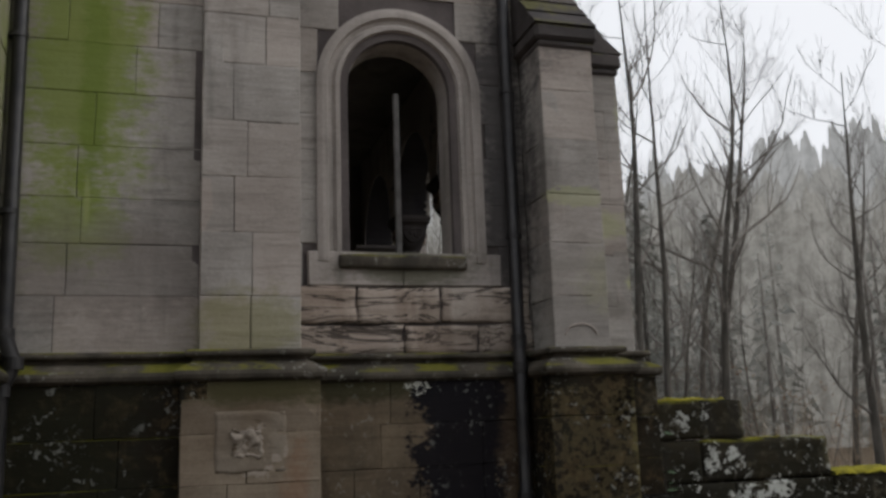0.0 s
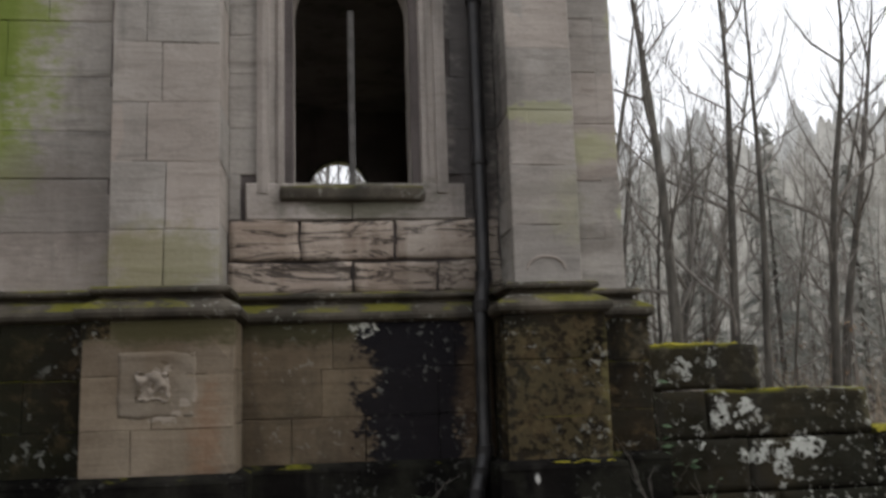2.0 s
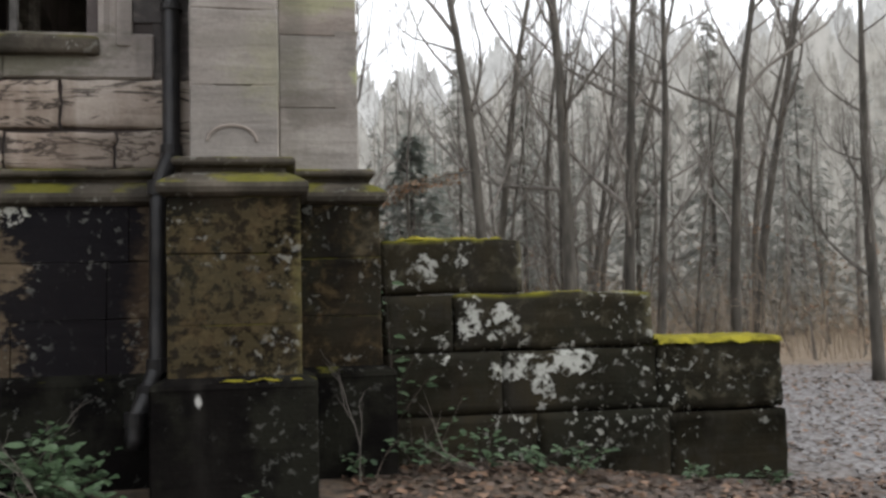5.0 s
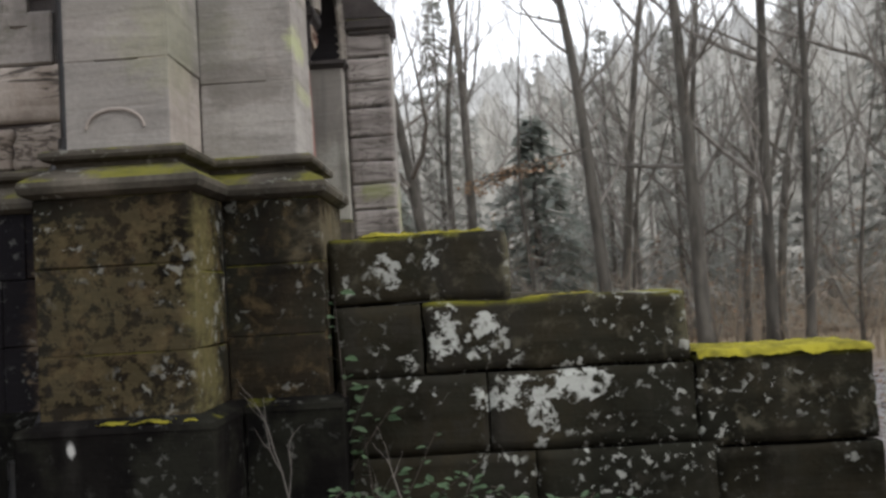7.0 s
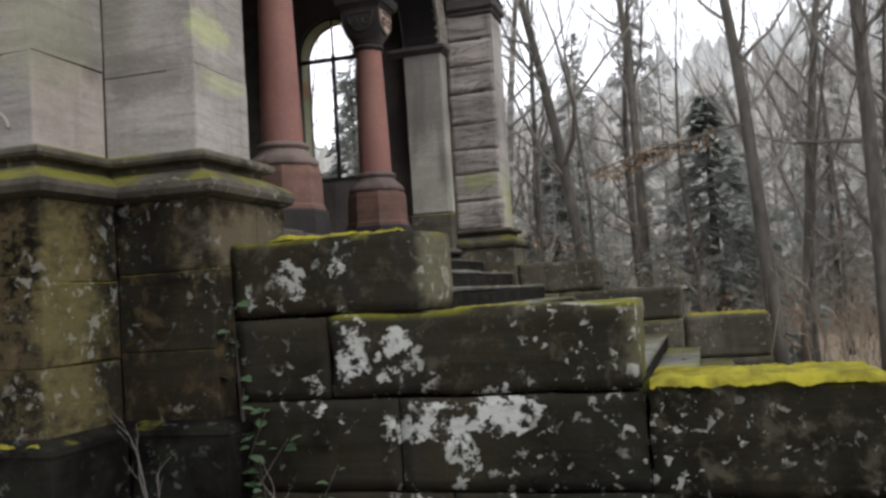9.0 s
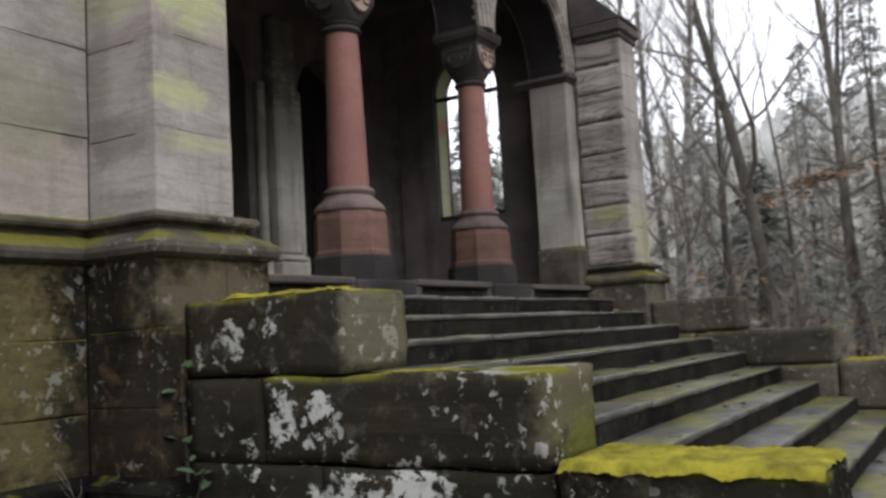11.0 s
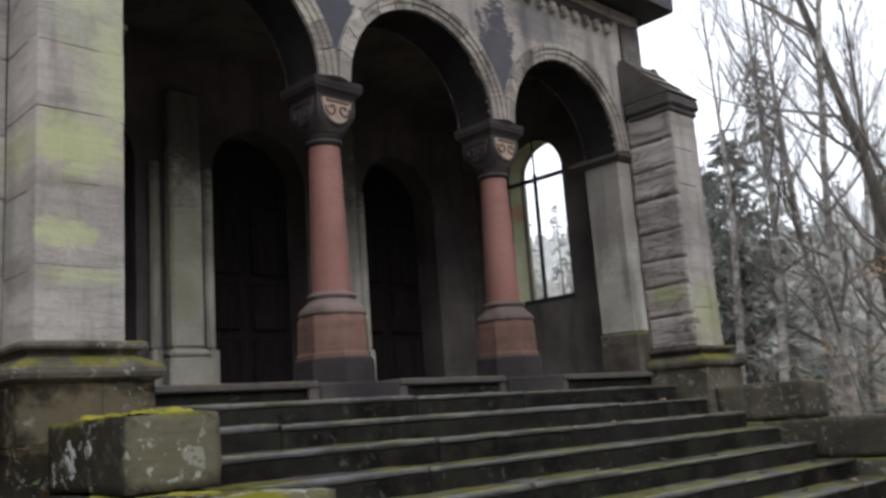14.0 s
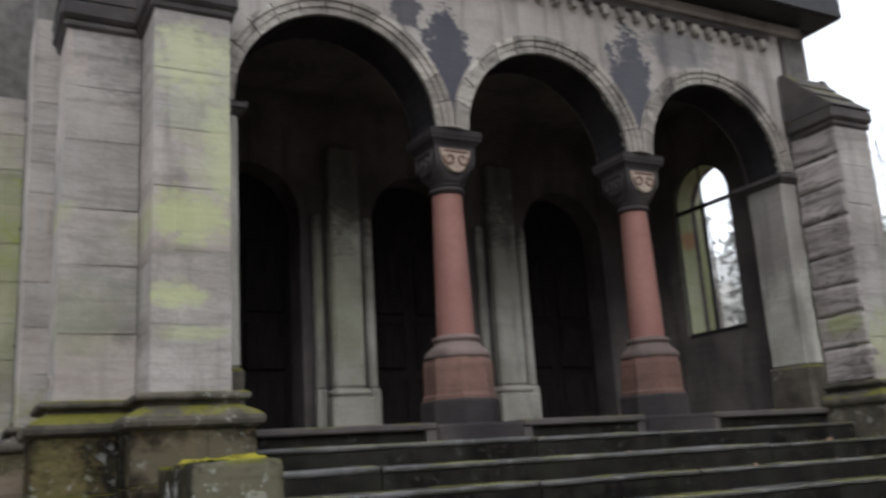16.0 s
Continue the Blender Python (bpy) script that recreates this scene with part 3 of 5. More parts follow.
def build_ground():
    xs = sorted({round(-12 + 0.25 * i, 3) for i in range(105)} | {-600, -350, -200, -120, -80, -60, -45, -35, -28, -22, -18, -15, 16, 18, 21, 25, 30, 36, 45, 60, 80, 120, 200, 350, 600})
    ys = sorted({round(-12 + 0.25 * i, 3) for i in range(97)} | {-600, -350, -200, -120, -80, -60, -45, -35, -28, -22, -18, -15, 14, 16, 18, 21, 25, 30, 36, 45, 60, 80, 120, 200, 350, 600})
    v = [(x, y, ground_z(x, y) if abs(x) < 100 and abs(y) < 100 else 0.6) for y in ys for x in xs]
    w = len(xs)
    f = [(j * w + i, j * w + i + 1, (j + 1) * w + i + 1, (j + 1) * w + i) for j in range(len(ys) - 1) for i in range(w - 1)]
    m, nt, bsdf = nodes_of("forest_floor")
    n = Net(nt)
    brown = n.mix(n.ramp(n.noise(9.0, 6.0), 0.35, 0.65), (0.115, 0.08, 0.055), (0.045, 0.035, 0.027))
    grit = n.mix(n.ramp(n.noise(14.0, 6.0), 0.4, 0.62), (0.24, 0.235, 0.24), (0.08, 0.07, 0.065))
    straw = n.mix(n.noise(3.0, 5.0), (0.24, 0.175, 0.11), (0.12, 0.09, 0.06))
    path = n.patch((7.5, 0.5, 0.0), (5.2, 10.0, 9.0), 0.5, 0.35)
    wood = n.patch((2.0, 1.0, 0.0), (13.0, 11.0, 30.0), 0.5, 0.3)
    col = n.mix(path, n.mix(wood, straw, brown), grit)
    n.set(bsdf.inputs["Base Color"], col)
    n.set(bsdf.inputs["Roughness"], n.ramp(n.noise(4.0), 0.3, 0.7, 0.55, 0.95))
    n.bump(bsdf, n.noise(22.0, 6.0), 0.8, 0.04)
    ob = mesh_of("ground", v, f, m, smooth=True)
    return tagged(ob, "forest floor of dead leaves with a pale gritty path", "ground", kind="structure")


build_ground()

# ---- the side wall, its pilaster, buttress and corner pier; the far side mirrors it ----
TOP = 6.6
OUTLINE = [(-8.0, -1.30), (-5.80, -1.30), (-5.80, -0.30), (-4.29, -0.30), (-4.29, -0.50), (-3.49, -0.50), (-3.49, 0.12), (-1.23, 0.12), (-1.23, -0.42),
           (-0.69, -0.42), (-0.69, 0.13), (-0.15, 0.13), (-0.15, 0.69), (-0.78, 0.69)]
WINDOW = (-2.46, 0.50, 3.15, 4.84)
WINDOW_NORTH = (-2.48, 0.52, 3.15, 4.95)


def mirrored(path):
    return [(x, 2 * MID - y) for x, y in path][::-1]


def window_gap(p0, sign, win):
    """Leaves out the stones where the window and its surround stand."""
    def cut(u, w, za, zb):
        if zb < 2.93:
            return [(u, w)]
        xa, xb = p0 + sign * u, p0 + sign * w
        lo, hi = min(xa, xb), max(xa, xb)
        half = 0.93 if za < 3.24 else 0.79
        if za > win[3]:
            half = math.sqrt(max(0.0, 0.79 ** 2 - (za - win[3]) ** 2))
        l, r = win[0] - half, win[0] + half
        out = [(lo, min(hi, l)), (max(lo, r), hi)]
        return [tuple(sorted((sign * (s - p0), sign * (e - p0)))) for s, e in out if e - s > 0.04]
    return cut


STRING = [(0.0, 2.31), (0.08, 2.31), (0.102, 2.296), (0.106, 2.275), (0.095, 2.258), (0.045, 2.246), (0.04, 2.222), (0.085, 2.20), (0.145, 2.168), (0.178, 2.142),
          (0.186, 2.112), (0.176, 2.082), (0.14, 2.06), (0.0, 2.055)]


def side_wall(name, flip, label):
    wall = thing(name, label=label, category="wall", kind="structure")
    ol = mirrored(OUTLINE) if flip else OUTLINE
    y = (lambda q: 2 * MID - q) if flip else (lambda q: q)

    def solid(nm, x0, x1, ya, yb, z0, z1, material=mortar):
        a, b = sorted((y(ya), y(yb)))
        return block(nm, (x0, a, z0), (x1, b, z1), material, wall, c=0.004, jit=0)

    win = WINDOW_NORTH if flip else WINDOW
    place = lambda u, d, z: (u, y(0.135 + d), z)
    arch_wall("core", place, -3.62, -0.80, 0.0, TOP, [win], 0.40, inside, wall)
    solid("core", -9.0, -3.62, -0.285, 0.5, 0.0, TOP + 1.5)
    solid("core", -8.0, -5.815, -1.285, -0.2, 0.0, TOP + 1.5)
    solid("core", -4.275, -3.505, -0.485, -0.2, 0.0, TOP + 1.0)
    solid("core", -3.62, -3.50, -0.285, 0.5, 0.0, TOP + 1.5)
    solid("core", -1.215, -0.705, -0.405, 0.14, 0.0, 5.2)
    solid("core", -0.80, -0.165, 0.145, 0.675, 0.0, 5.2)
    solid("core", -1.25, -0.79, 0.14, 0.52, 5.2, TOP)
    for i, (p0, p1) in enumerate(zip(ol, ol[1:])):
        p0, p1 = Vector(p0), Vector(p1)
        mid = (p0 + p1) / 2
        long = (p1 - p0).length
        ym = y(mid.y)
        bay = abs(ym - 0.12) < 0.001 and long > 1.5
        corner = mid.x > -0.75 and long < 0.7
        z1 = 5.2 if (mid.x > -1.3 and not bay) else TOP
        skip = window_gap(p0.x, 1 if p1.x > p0.x else -1, win) if bay else None
        narrow = long < 0.75
        lens = (0.7, 1.2) if narrow else (0.55, 1.0)
        if bay:
            face_blocks(wall, p0, p1, 2.30, 2.93, 0.032, brown_ashlar, 0.3, (0.6, 1.05), eroded=True, rough_amp=0.028)
            face_blocks(wall, p0, p1, 2.93, z1, 0.0, ashlar, 0.42, lens, skip=skip)
        elif flip and abs(mid.y - (2 * MID - 0.69)) < 0.01:
            face_blocks(wall, p0, p1, 2.30, z1, 0.024, flaking, 0.36, (0.7, 0.9), eroded=True, rough_amp=0.028)
        elif corner or long > 0.3:
            face_blocks(wall, p0, p1, 2.30, z1, 0.0, ashlar, 0.42 if long > 1 else 0.5, (0.4, 0.6) if 0.7 < long < 0.9 else lens)
        else:
            face_blocks(wall, p0, p1, 2.30, z1, 0.0, ashlar, 0.5, lens)
        d = (p1 - p0).normalized()
        ends = 0.13
        pa = p0 if i == 0 else p0 - d * ends * (1 if _turn(ol, i) else -1)
        pb = p1 if i == len(ol) - 2 else p1 + d * ends * (1 if _turn(ol, i + 1) else -1)
        if (pb - pa).length > 0.05:
            tan = not flip and (abs(mid.y + 0.50) < 0.01 or (abs(mid.x + 3.49) < 0.01 and mid.y < 0))
            facing = cheek_pale if flip else pale_plinth if tan else bay_plinth if bay and not flip else plinth_stone
            face_blocks(wall, pa, pb, 0.92, 2.06, 0.13, facing, 0.4, (0.5, 1.0), depth=0.2)
        qa = p0 if i == 0 else p0 - d * 0.22 * (1 if _turn(ol, i) else -1)
        qb = p1 if i == len(ol) - 2 else p1 + d * 0.22 * (1 if _turn(ol, i + 1) else -1)
        if (qb - qa).length > 0.05:
            face_blocks(wall, qa, qb, -0.3, 0.92, 0.22, base_stone, 1.3, (0.9, 1.6), depth=0.3)
    # sloped top of the base course, and the moulded string above the plinth
    sweep("base_weathering", ol, [(0.0, 0.96), (0.13, 0.965), (0.215, 0.93), (0.225, 0.90), (0.0, 0.90)], base_stone, wall)
    sweep("string_course", ol, STRING, mould_stone, wall, label="moulded string course green with moss")
    return wall


def _turn(path, i):
    """True where the outline turns outwards round a corner."""
    a, b, c = (Vector(p) for p in path[i - 1:i + 2])
    return (b - a).cross(c - b) > 0


wall_south = side_wall("wall_south", False, "grey sandstone side wall with pilaster, buttress and dark mossy plinth")
wall_north = side_wall("wall_north", True, "grey sandstone side wall with corner pier and mossy plinth")


def weathering(parent, x0, x1, y0, y1, axis, low, high):
    """The moulded cap and the stepped slope on top of a buttress. axis: the way it faces."""
    cx0, cx1, cy0, cy1 = x0 - 0.045, x1 + 0.06, y0 - 0.06, y1 + 0.06
    if axis == "x":
        cx0 = x0
    elif axis == "-y":
        cy1 = y1
    else:
        cy0 = y0
    block("cap", (cx0, cy0, low), (cx1, cy1, low + 0.16), cap_stone, parent, c=0.03, jit=0.004)
    block("cap_bed", (cx0 + 0.03, cy0 + 0.03, low - 0.07), (cx1 - 0.03, cy1 - 0.03, low), cap_stone, parent, c=0.02, jit=0.003)
    steps = 3
    for i in range(steps):
        za = low + 0.16 + (high - low - 0.16) * i / steps
        zb = low + 0.16 + (high - low - 0.16) * (i + 1) / steps
        a, b = i / steps, (i + 1.12) / steps
        if axis == "x":
            pts = [(x1 + 0.07 - (x1 - x0) * a, za), (x1 + 0.07 - (x1 - x0) * min(1, b), zb), (x0, zb), (x0, za)]
            v = [(p, q, z) for q in (y0 - 0.05, y1 + 0.05) for p, z in pts]
        else:
            s = -1 if axis == "-y" else 1
            out, back = (y0, y1) if s < 0 else (y1, y0)
            pts = [(out + s * 0.07 - s * abs(y1 - y0) * a, za), (out + s * 0.07 - s * abs(y1 - y0) * min(1, b), zb), (back, zb), (back, za)]
            v = [(q, p, z) for q in (x0 - 0.05, x1 + 0.05) for p, z in pts]
        f = [(0, 1, 2, 3), (7, 6, 5, 4), (0, 4, 5, 1), (1, 5, 6, 2), (2, 6, 7, 3), (3, 7, 4, 0)]
        mesh_of("weathering_stone", v, f, cap_stone, parent)


weathering(wall_south, -1.23, -0.69, -0.42, 0.13, "-y", 5.22, 5.98)
weathering(wall_south, -0.76, -0.15, 0.13, 0.69, "x", 5.22, 5.98)
weathering(wall_north, -0.76, -0.15, 2 * MID - 0.69, 2 * MID - 0.13, "x", 5.22, 5.98)
weathering(wall_north, -1.23, -0.69, 2 * MID - 0.13, 2 * MID + 0.42, "y", 5.22, 5.98)


def window(name, flip, label):
    """Round-headed window: moulded surround, sill stone, iron frame with transom and mullion. No glass is left."""
    win = thing(name, label=label, category="window", kind="structure")
    s = -1 if flip else 1
    y0 = 2 * MID - 0.12 if flip else 0.12
    m, h, foot, spring = WINDOW_NORTH if flip else WINDOW

    def arch_path(r):
        return [(-r, foot)] + [(-r * math.cos(math.pi * i / 28), spring + r * math.sin(math.pi * i / 28)) for i in range(29)] + [(r, foot)]

    # surround: profile from the wall face inward to the opening
    prof = [(0.30, 0.02), (0.30, -0.035), (0.25, -0.05), (0.205, -0.05), (0.19, -0.01), (0.15, 0.0), (0.12, -0.03), (0.085, -0.03), (0.07, 0.02), (0.02, 0.09), (-0.004, 0.10)]
    rings = [arch_path(h + o) for o, _ in prof]
    v = [(m + u, y0 + s * prof[k][1], z) for k in range(len(prof)) for u, z in rings[k]]
    c = len(rings[0])
    f = [(k * c + i, k * c + i + 1, (k + 1) * c + i + 1, (k + 1) * c + i) for k in range(len(prof) - 1) for i in range(c - 1)]
    mesh_of("surround", v, f, window_stone, win)
    rim = arch_path(h - 0.004)
    v = [(m + u, y0 + s * d, z) for d in (0.10, 0.412) for u, z in rim]
    mesh_of("jamb", v, [(i, i + 1, c + i + 1, c + i) for i in range(c - 1)], jamb_stone if flip else window_stone, win)
    ya, yb = sorted((y0 - s * 0.035, y0 + s * 0.2))
    block("sill_stone", (m - 0.89, ya, 2.925), (m - 0.02, yb, 3.235), window_stone, win, c=0.012)
    block("sill_stone", (m - 0.016, ya, 2.925), (m + 0.94, yb, 3.235), window_stone, win, c=0.012)
    ya, yb = sorted((y0 - s * 0.09, y0 + s * 0.4))
    worn("window_sill", (m - 0.62, ya, 3.07), (m + 0.60, yb, 3.215), mould_stone, win, c=0.03, amp=0.012, step=0.06)
    # iron frame
    yf = y0 + s * (0.385 if flip else 0.16)
    if flip:
        vv, ff = tube([(m + u, yf, z) for u, z in arch_path(h - 0.015)], [0.022] * c, 6)
        mesh_of("window_frame", vv, ff, iron, win)
        block("transom", (m - h, yf - 0.02, spring - 0.10), (m + h, yf + 0.02, spring - 0.045), iron, win, c=0.005, jit=0)
        block("mullion", (m - 0.025, yf - 0.02, foot), (m + 0.025, yf + 0.02, spring), iron, win, c=0.005, jit=0)
        block("glazing_bar", (m - 0.012, yf - 0.01, spring), (m + 0.012, yf + 0.01, spring + h), iron, win, c=0.003, jit=0)
        block("bottom_rail", (m - h, yf - 0.025, foot), (m + h, yf + 0.025, foot + 0.06), iron, win, c=0.005, jit=0)
    else:
        block("mullion", (m - 0.03, yf - 0.025, foot), (m + 0.025, yf + 0.025, spring), mullion_grey, win, c=0.008, jit=0.003)
    return win


window("window_1", False, "glassless round-arched stone window with one grey upright")
window("window_2", True, "glassless round-arched window with black iron frame")

# ---- the portico ----
FLOOR = 2.065
COLS = (2.972, 5.228)
SPRING = 4.78
ARCS = [(MID + 2.256 * k, 0.958, 1.6, SPRING) for k in (-1, 0, 1)]


def portico():
    front = thing("wall_east", label="arcade wall of three round arches with stained render", category="wall", kind="structure")
    place = lambda u, d, z: (-0.80 - d, u, z)
    v_top = 6.68
    # the wall above the columns only: each arch reaches down to the capitals
    arch_wall("arcade", place, 0.60, 2 * MID - 0.60, SPRING, v_top, [(m, h, SPRING, SPRING) for m, h, _, _ in ARCS], 0.52, spandrel, front)
    for side in (0, 1):
        a, b = (0.55, 0.925) if side == 0 else (2 * MID - 0.925, 2 * MID - 0.55)
        face = 0.925 if side == 0 else 2 * MID - 0.925
        block("respond", (-1.32, a, 2.55), (-0.80, b, SPRING - 0.12), pilaster_stone, front, c=0.02)
        block("respond_foot", (-1.36, a - 0.03, 1.85), (-0.76, b + 0.03, 2.55), mould_stone, front, c=0.03, jit=0.006)
        sweep("impost", [(-1.5, face), (-0.80, face), (-0.80, b)] if side == 1 else [(-0.80, a), (-0.80, face), (-1.5, face)],
              [(0.0, SPRING - 0.03), (0.062, SPRING - 0.03), (0.066, SPRING - 0.075), (0.045, SPRING - 0.09), (0.02, SPRING - 0.12), (0.0, SPRING - 0.135)], cap_stone, front)
    for m, h, _, _ in ARCS:
        n = 13
        for i in range(n):
            a0, a1 = math.pi * i / n + 0.006, math.pi * (i + 1) / n - 0.006
            prof = [(h - 0.004, 0.06), (h - 0.004, -0.008), (h + 0.055, -0.014), (h + 0.06, -0.03), (h + 0.11, -0.034), (h + 0.118, -0.052), (h + 0.168, -0.052), (h + 0.172, 0.02)]
            prof = [(r + rng.uniform(-0.003, 0.003), d) for r, d in prof]
            v, f, k, q = [], [], len(prof), 4
            for j in range(q + 1):
                a = a0 + (a1 - a0) * j / q
                for r, d in prof:
                    lim = min(max(m - r * math.cos(a), m - 1.12), m + 1.12)
                    v.append((-0.80 - d, lim, SPRING + r * math.sin(a)))
            for j in range(q):
                for e in range(k - 1):
                    f.append((j * k + e, j * k + e + 1, (j + 1) * k + e + 1, (j + 1) * k + e))
            f += [tuple(range(k)), tuple(range(q * k, q * k + k))[::-1]]
            mesh_of("voussoir", v, f, arch_stone, front)
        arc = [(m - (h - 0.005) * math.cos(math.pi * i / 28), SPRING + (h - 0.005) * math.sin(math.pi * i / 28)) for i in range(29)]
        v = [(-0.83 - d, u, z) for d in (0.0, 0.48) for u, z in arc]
        mesh_of("soffit", v, [(i, i + 1, 30 + i, 29 + i) for i in range(28)], soffit_stone, front)
    # frieze: a moulding and small corbels below the cornice
    sweep("frieze", [(-0.80, 0.72), (-0.80, 7.42)], [(0, 6.52), (0.05, 6.52), (0.05, 6.46), (0.03, 6.44), (0, 6.44)], cap_stone, front)
    y = 0.80
    while y < 7.40:
        for k, w in ((0, 0.10), (1, 0.07)):
            block("corbel", (-0.805, y + 0.012 * k, 6.36 - 0.05 * k), (-0.72 - 0.02 * (1 - k), y + w + 0.012 * k, 6.44 - 0.05 * k + 0.03 * k), arch_stone, front, c=0.008, jit=0.003)
        y += 0.215
    block("cornice_band", (-1.2, 0.2, 6.56), (-0.74, 2 * MID - 0.2, 6.70), spandrel, front, c=0.02)

    back = thing("wall_west", label="dark plastered inner wall with three arched doorways", category="wall", kind="structure")
    place = lambda u, d, z: (-3.85 - d, u, z)
    doors = [(MID + 2.256 * k, 0.66, FLOOR, 4.70) for k in (-1, 0, 1)]
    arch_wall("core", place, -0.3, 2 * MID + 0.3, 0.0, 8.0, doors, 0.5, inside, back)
    for k, yc in enumerate(COLS):
        p = thing("pilaster", label="pale stone pilaster with moulded foot in the portico", category="pilaster", group="portico pilasters", kind="structure")
        yc += 0.045
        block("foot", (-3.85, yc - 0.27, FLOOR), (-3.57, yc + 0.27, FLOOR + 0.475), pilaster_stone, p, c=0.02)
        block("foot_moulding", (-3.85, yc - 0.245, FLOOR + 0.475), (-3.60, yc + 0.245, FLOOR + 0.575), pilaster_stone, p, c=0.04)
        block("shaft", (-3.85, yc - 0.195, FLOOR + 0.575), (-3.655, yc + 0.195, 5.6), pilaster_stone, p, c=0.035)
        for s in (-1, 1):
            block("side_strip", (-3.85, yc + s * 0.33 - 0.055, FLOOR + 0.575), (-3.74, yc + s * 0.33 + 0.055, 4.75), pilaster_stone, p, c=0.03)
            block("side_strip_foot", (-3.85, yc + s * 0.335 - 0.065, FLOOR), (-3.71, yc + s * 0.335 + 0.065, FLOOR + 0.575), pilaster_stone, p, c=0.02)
    for m, h, foot, spring in doors:
        d = thing("door_1", label="dark oak double door with raised panels, closed", category="door", kind="structure")
        v = [(-4.27, m - h, foot), (-4.27, m + h, foot)] + [(-4.27, m + h * math.cos(math.pi * i / 16), spring + h * math.sin(math.pi * i / 16)) for i in range(17)]
        v2 = [(x - 0.06, y2, z) for x, y2, z in v]
        k = len(v)
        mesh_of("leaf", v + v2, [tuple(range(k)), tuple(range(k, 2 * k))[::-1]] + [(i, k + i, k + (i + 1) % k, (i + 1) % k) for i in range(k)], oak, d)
        for s in (-1, 1):
            for z0, z1 in ((0.12, 0.75), (0.85, 1.45), (1.55, 2.45)):
                a, b = sorted((m + s * 0.08, m + s * (h - 0.08)))
                block("panel", (-4.28, a, foot + z0), (-4.225, b, foot + z1), oak, d, c=0.03, jit=0)

    # floor, ceiling and roof
    fl = thing("floor", label="worn stone floor of the portico", category="floor", kind="structure")
    for i in range(7):
        for j in range(3):
            y0 = 0.5 + (2 * MID - 1.0) * i / 7
            x0 = -4.15 + 2.87 * j / 3
            block("slab", (x0 + 0.004, y0 + 0.004, FLOOR - 0.15), (x0 + 2.87 / 3 - 0.004, y0 + (2 * MID - 1.0) / 7 - 0.004, FLOOR + rng.uniform(-0.004, 0.003)), step_stone, fl, c=0.008)
    block("foundation", (-4.1, 0.2, -0.3), (-0.9, 2 * MID - 0.2, FLOOR - 0.152), mortar, fl, c=0.004, jit=0)
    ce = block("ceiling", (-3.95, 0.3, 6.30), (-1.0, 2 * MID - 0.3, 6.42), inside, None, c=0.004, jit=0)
    tagged(ce, "dark plaster ceiling of the portico", "ceiling", kind="structure")
    roof = thing("roof", label="dark slate roof with a black eaves board", category="roof", kind="structure")
    e0, e1 = -0.05, 2 * MID + 0.05
    v = [(-0.36, e0, 6.94), (-0.36, e1, 6.94), (-3.4, MID, 9.2), (-9.0, e0, 6.94), (-9.0, e1, 6.94), (-9.0, MID, 9.2)]
    v += [(x, y3, z - 0.12) for x, y3, z in v]
    mesh_of("slates", v, [(0, 1, 2), (3, 0, 2, 5), (1, 4, 5, 2), (8, 7, 6), (11, 8, 6, 9), (8, 11, 10, 7), (0, 6, 7, 1), (3, 9, 6, 0), (1, 7, 10, 4)], slate, roof)
    block("eaves_board", (-0.38, e0, 6.70), (-0.34, e1, 6.95), iron, roof, c=0.006, jit=0)
    block("soffit", (-0.78, e0 + 0.02, 6.70), (-0.39, e1 - 0.02, 6.74), iron, roof, c=0.006, jit=0)
    for yy in (e0, e1):
        block("eaves_board", (-9.0, yy - 0.02, 6.70), (-0.385, yy + 0.02, 6.95), iron, roof, c=0.006, jit=0)
    block("soffit", (-9.0, e0 + 0.03, 6.70), (-0.8, 0.25, 6.74), iron, roof, c=0.006, jit=0)
    block("soffit", (-9.0, 2 * MID - 0.2, 6.70), (-0.8, e1 - 0.03, 6.74), iron, roof, c=0.006, jit=0)


portico()


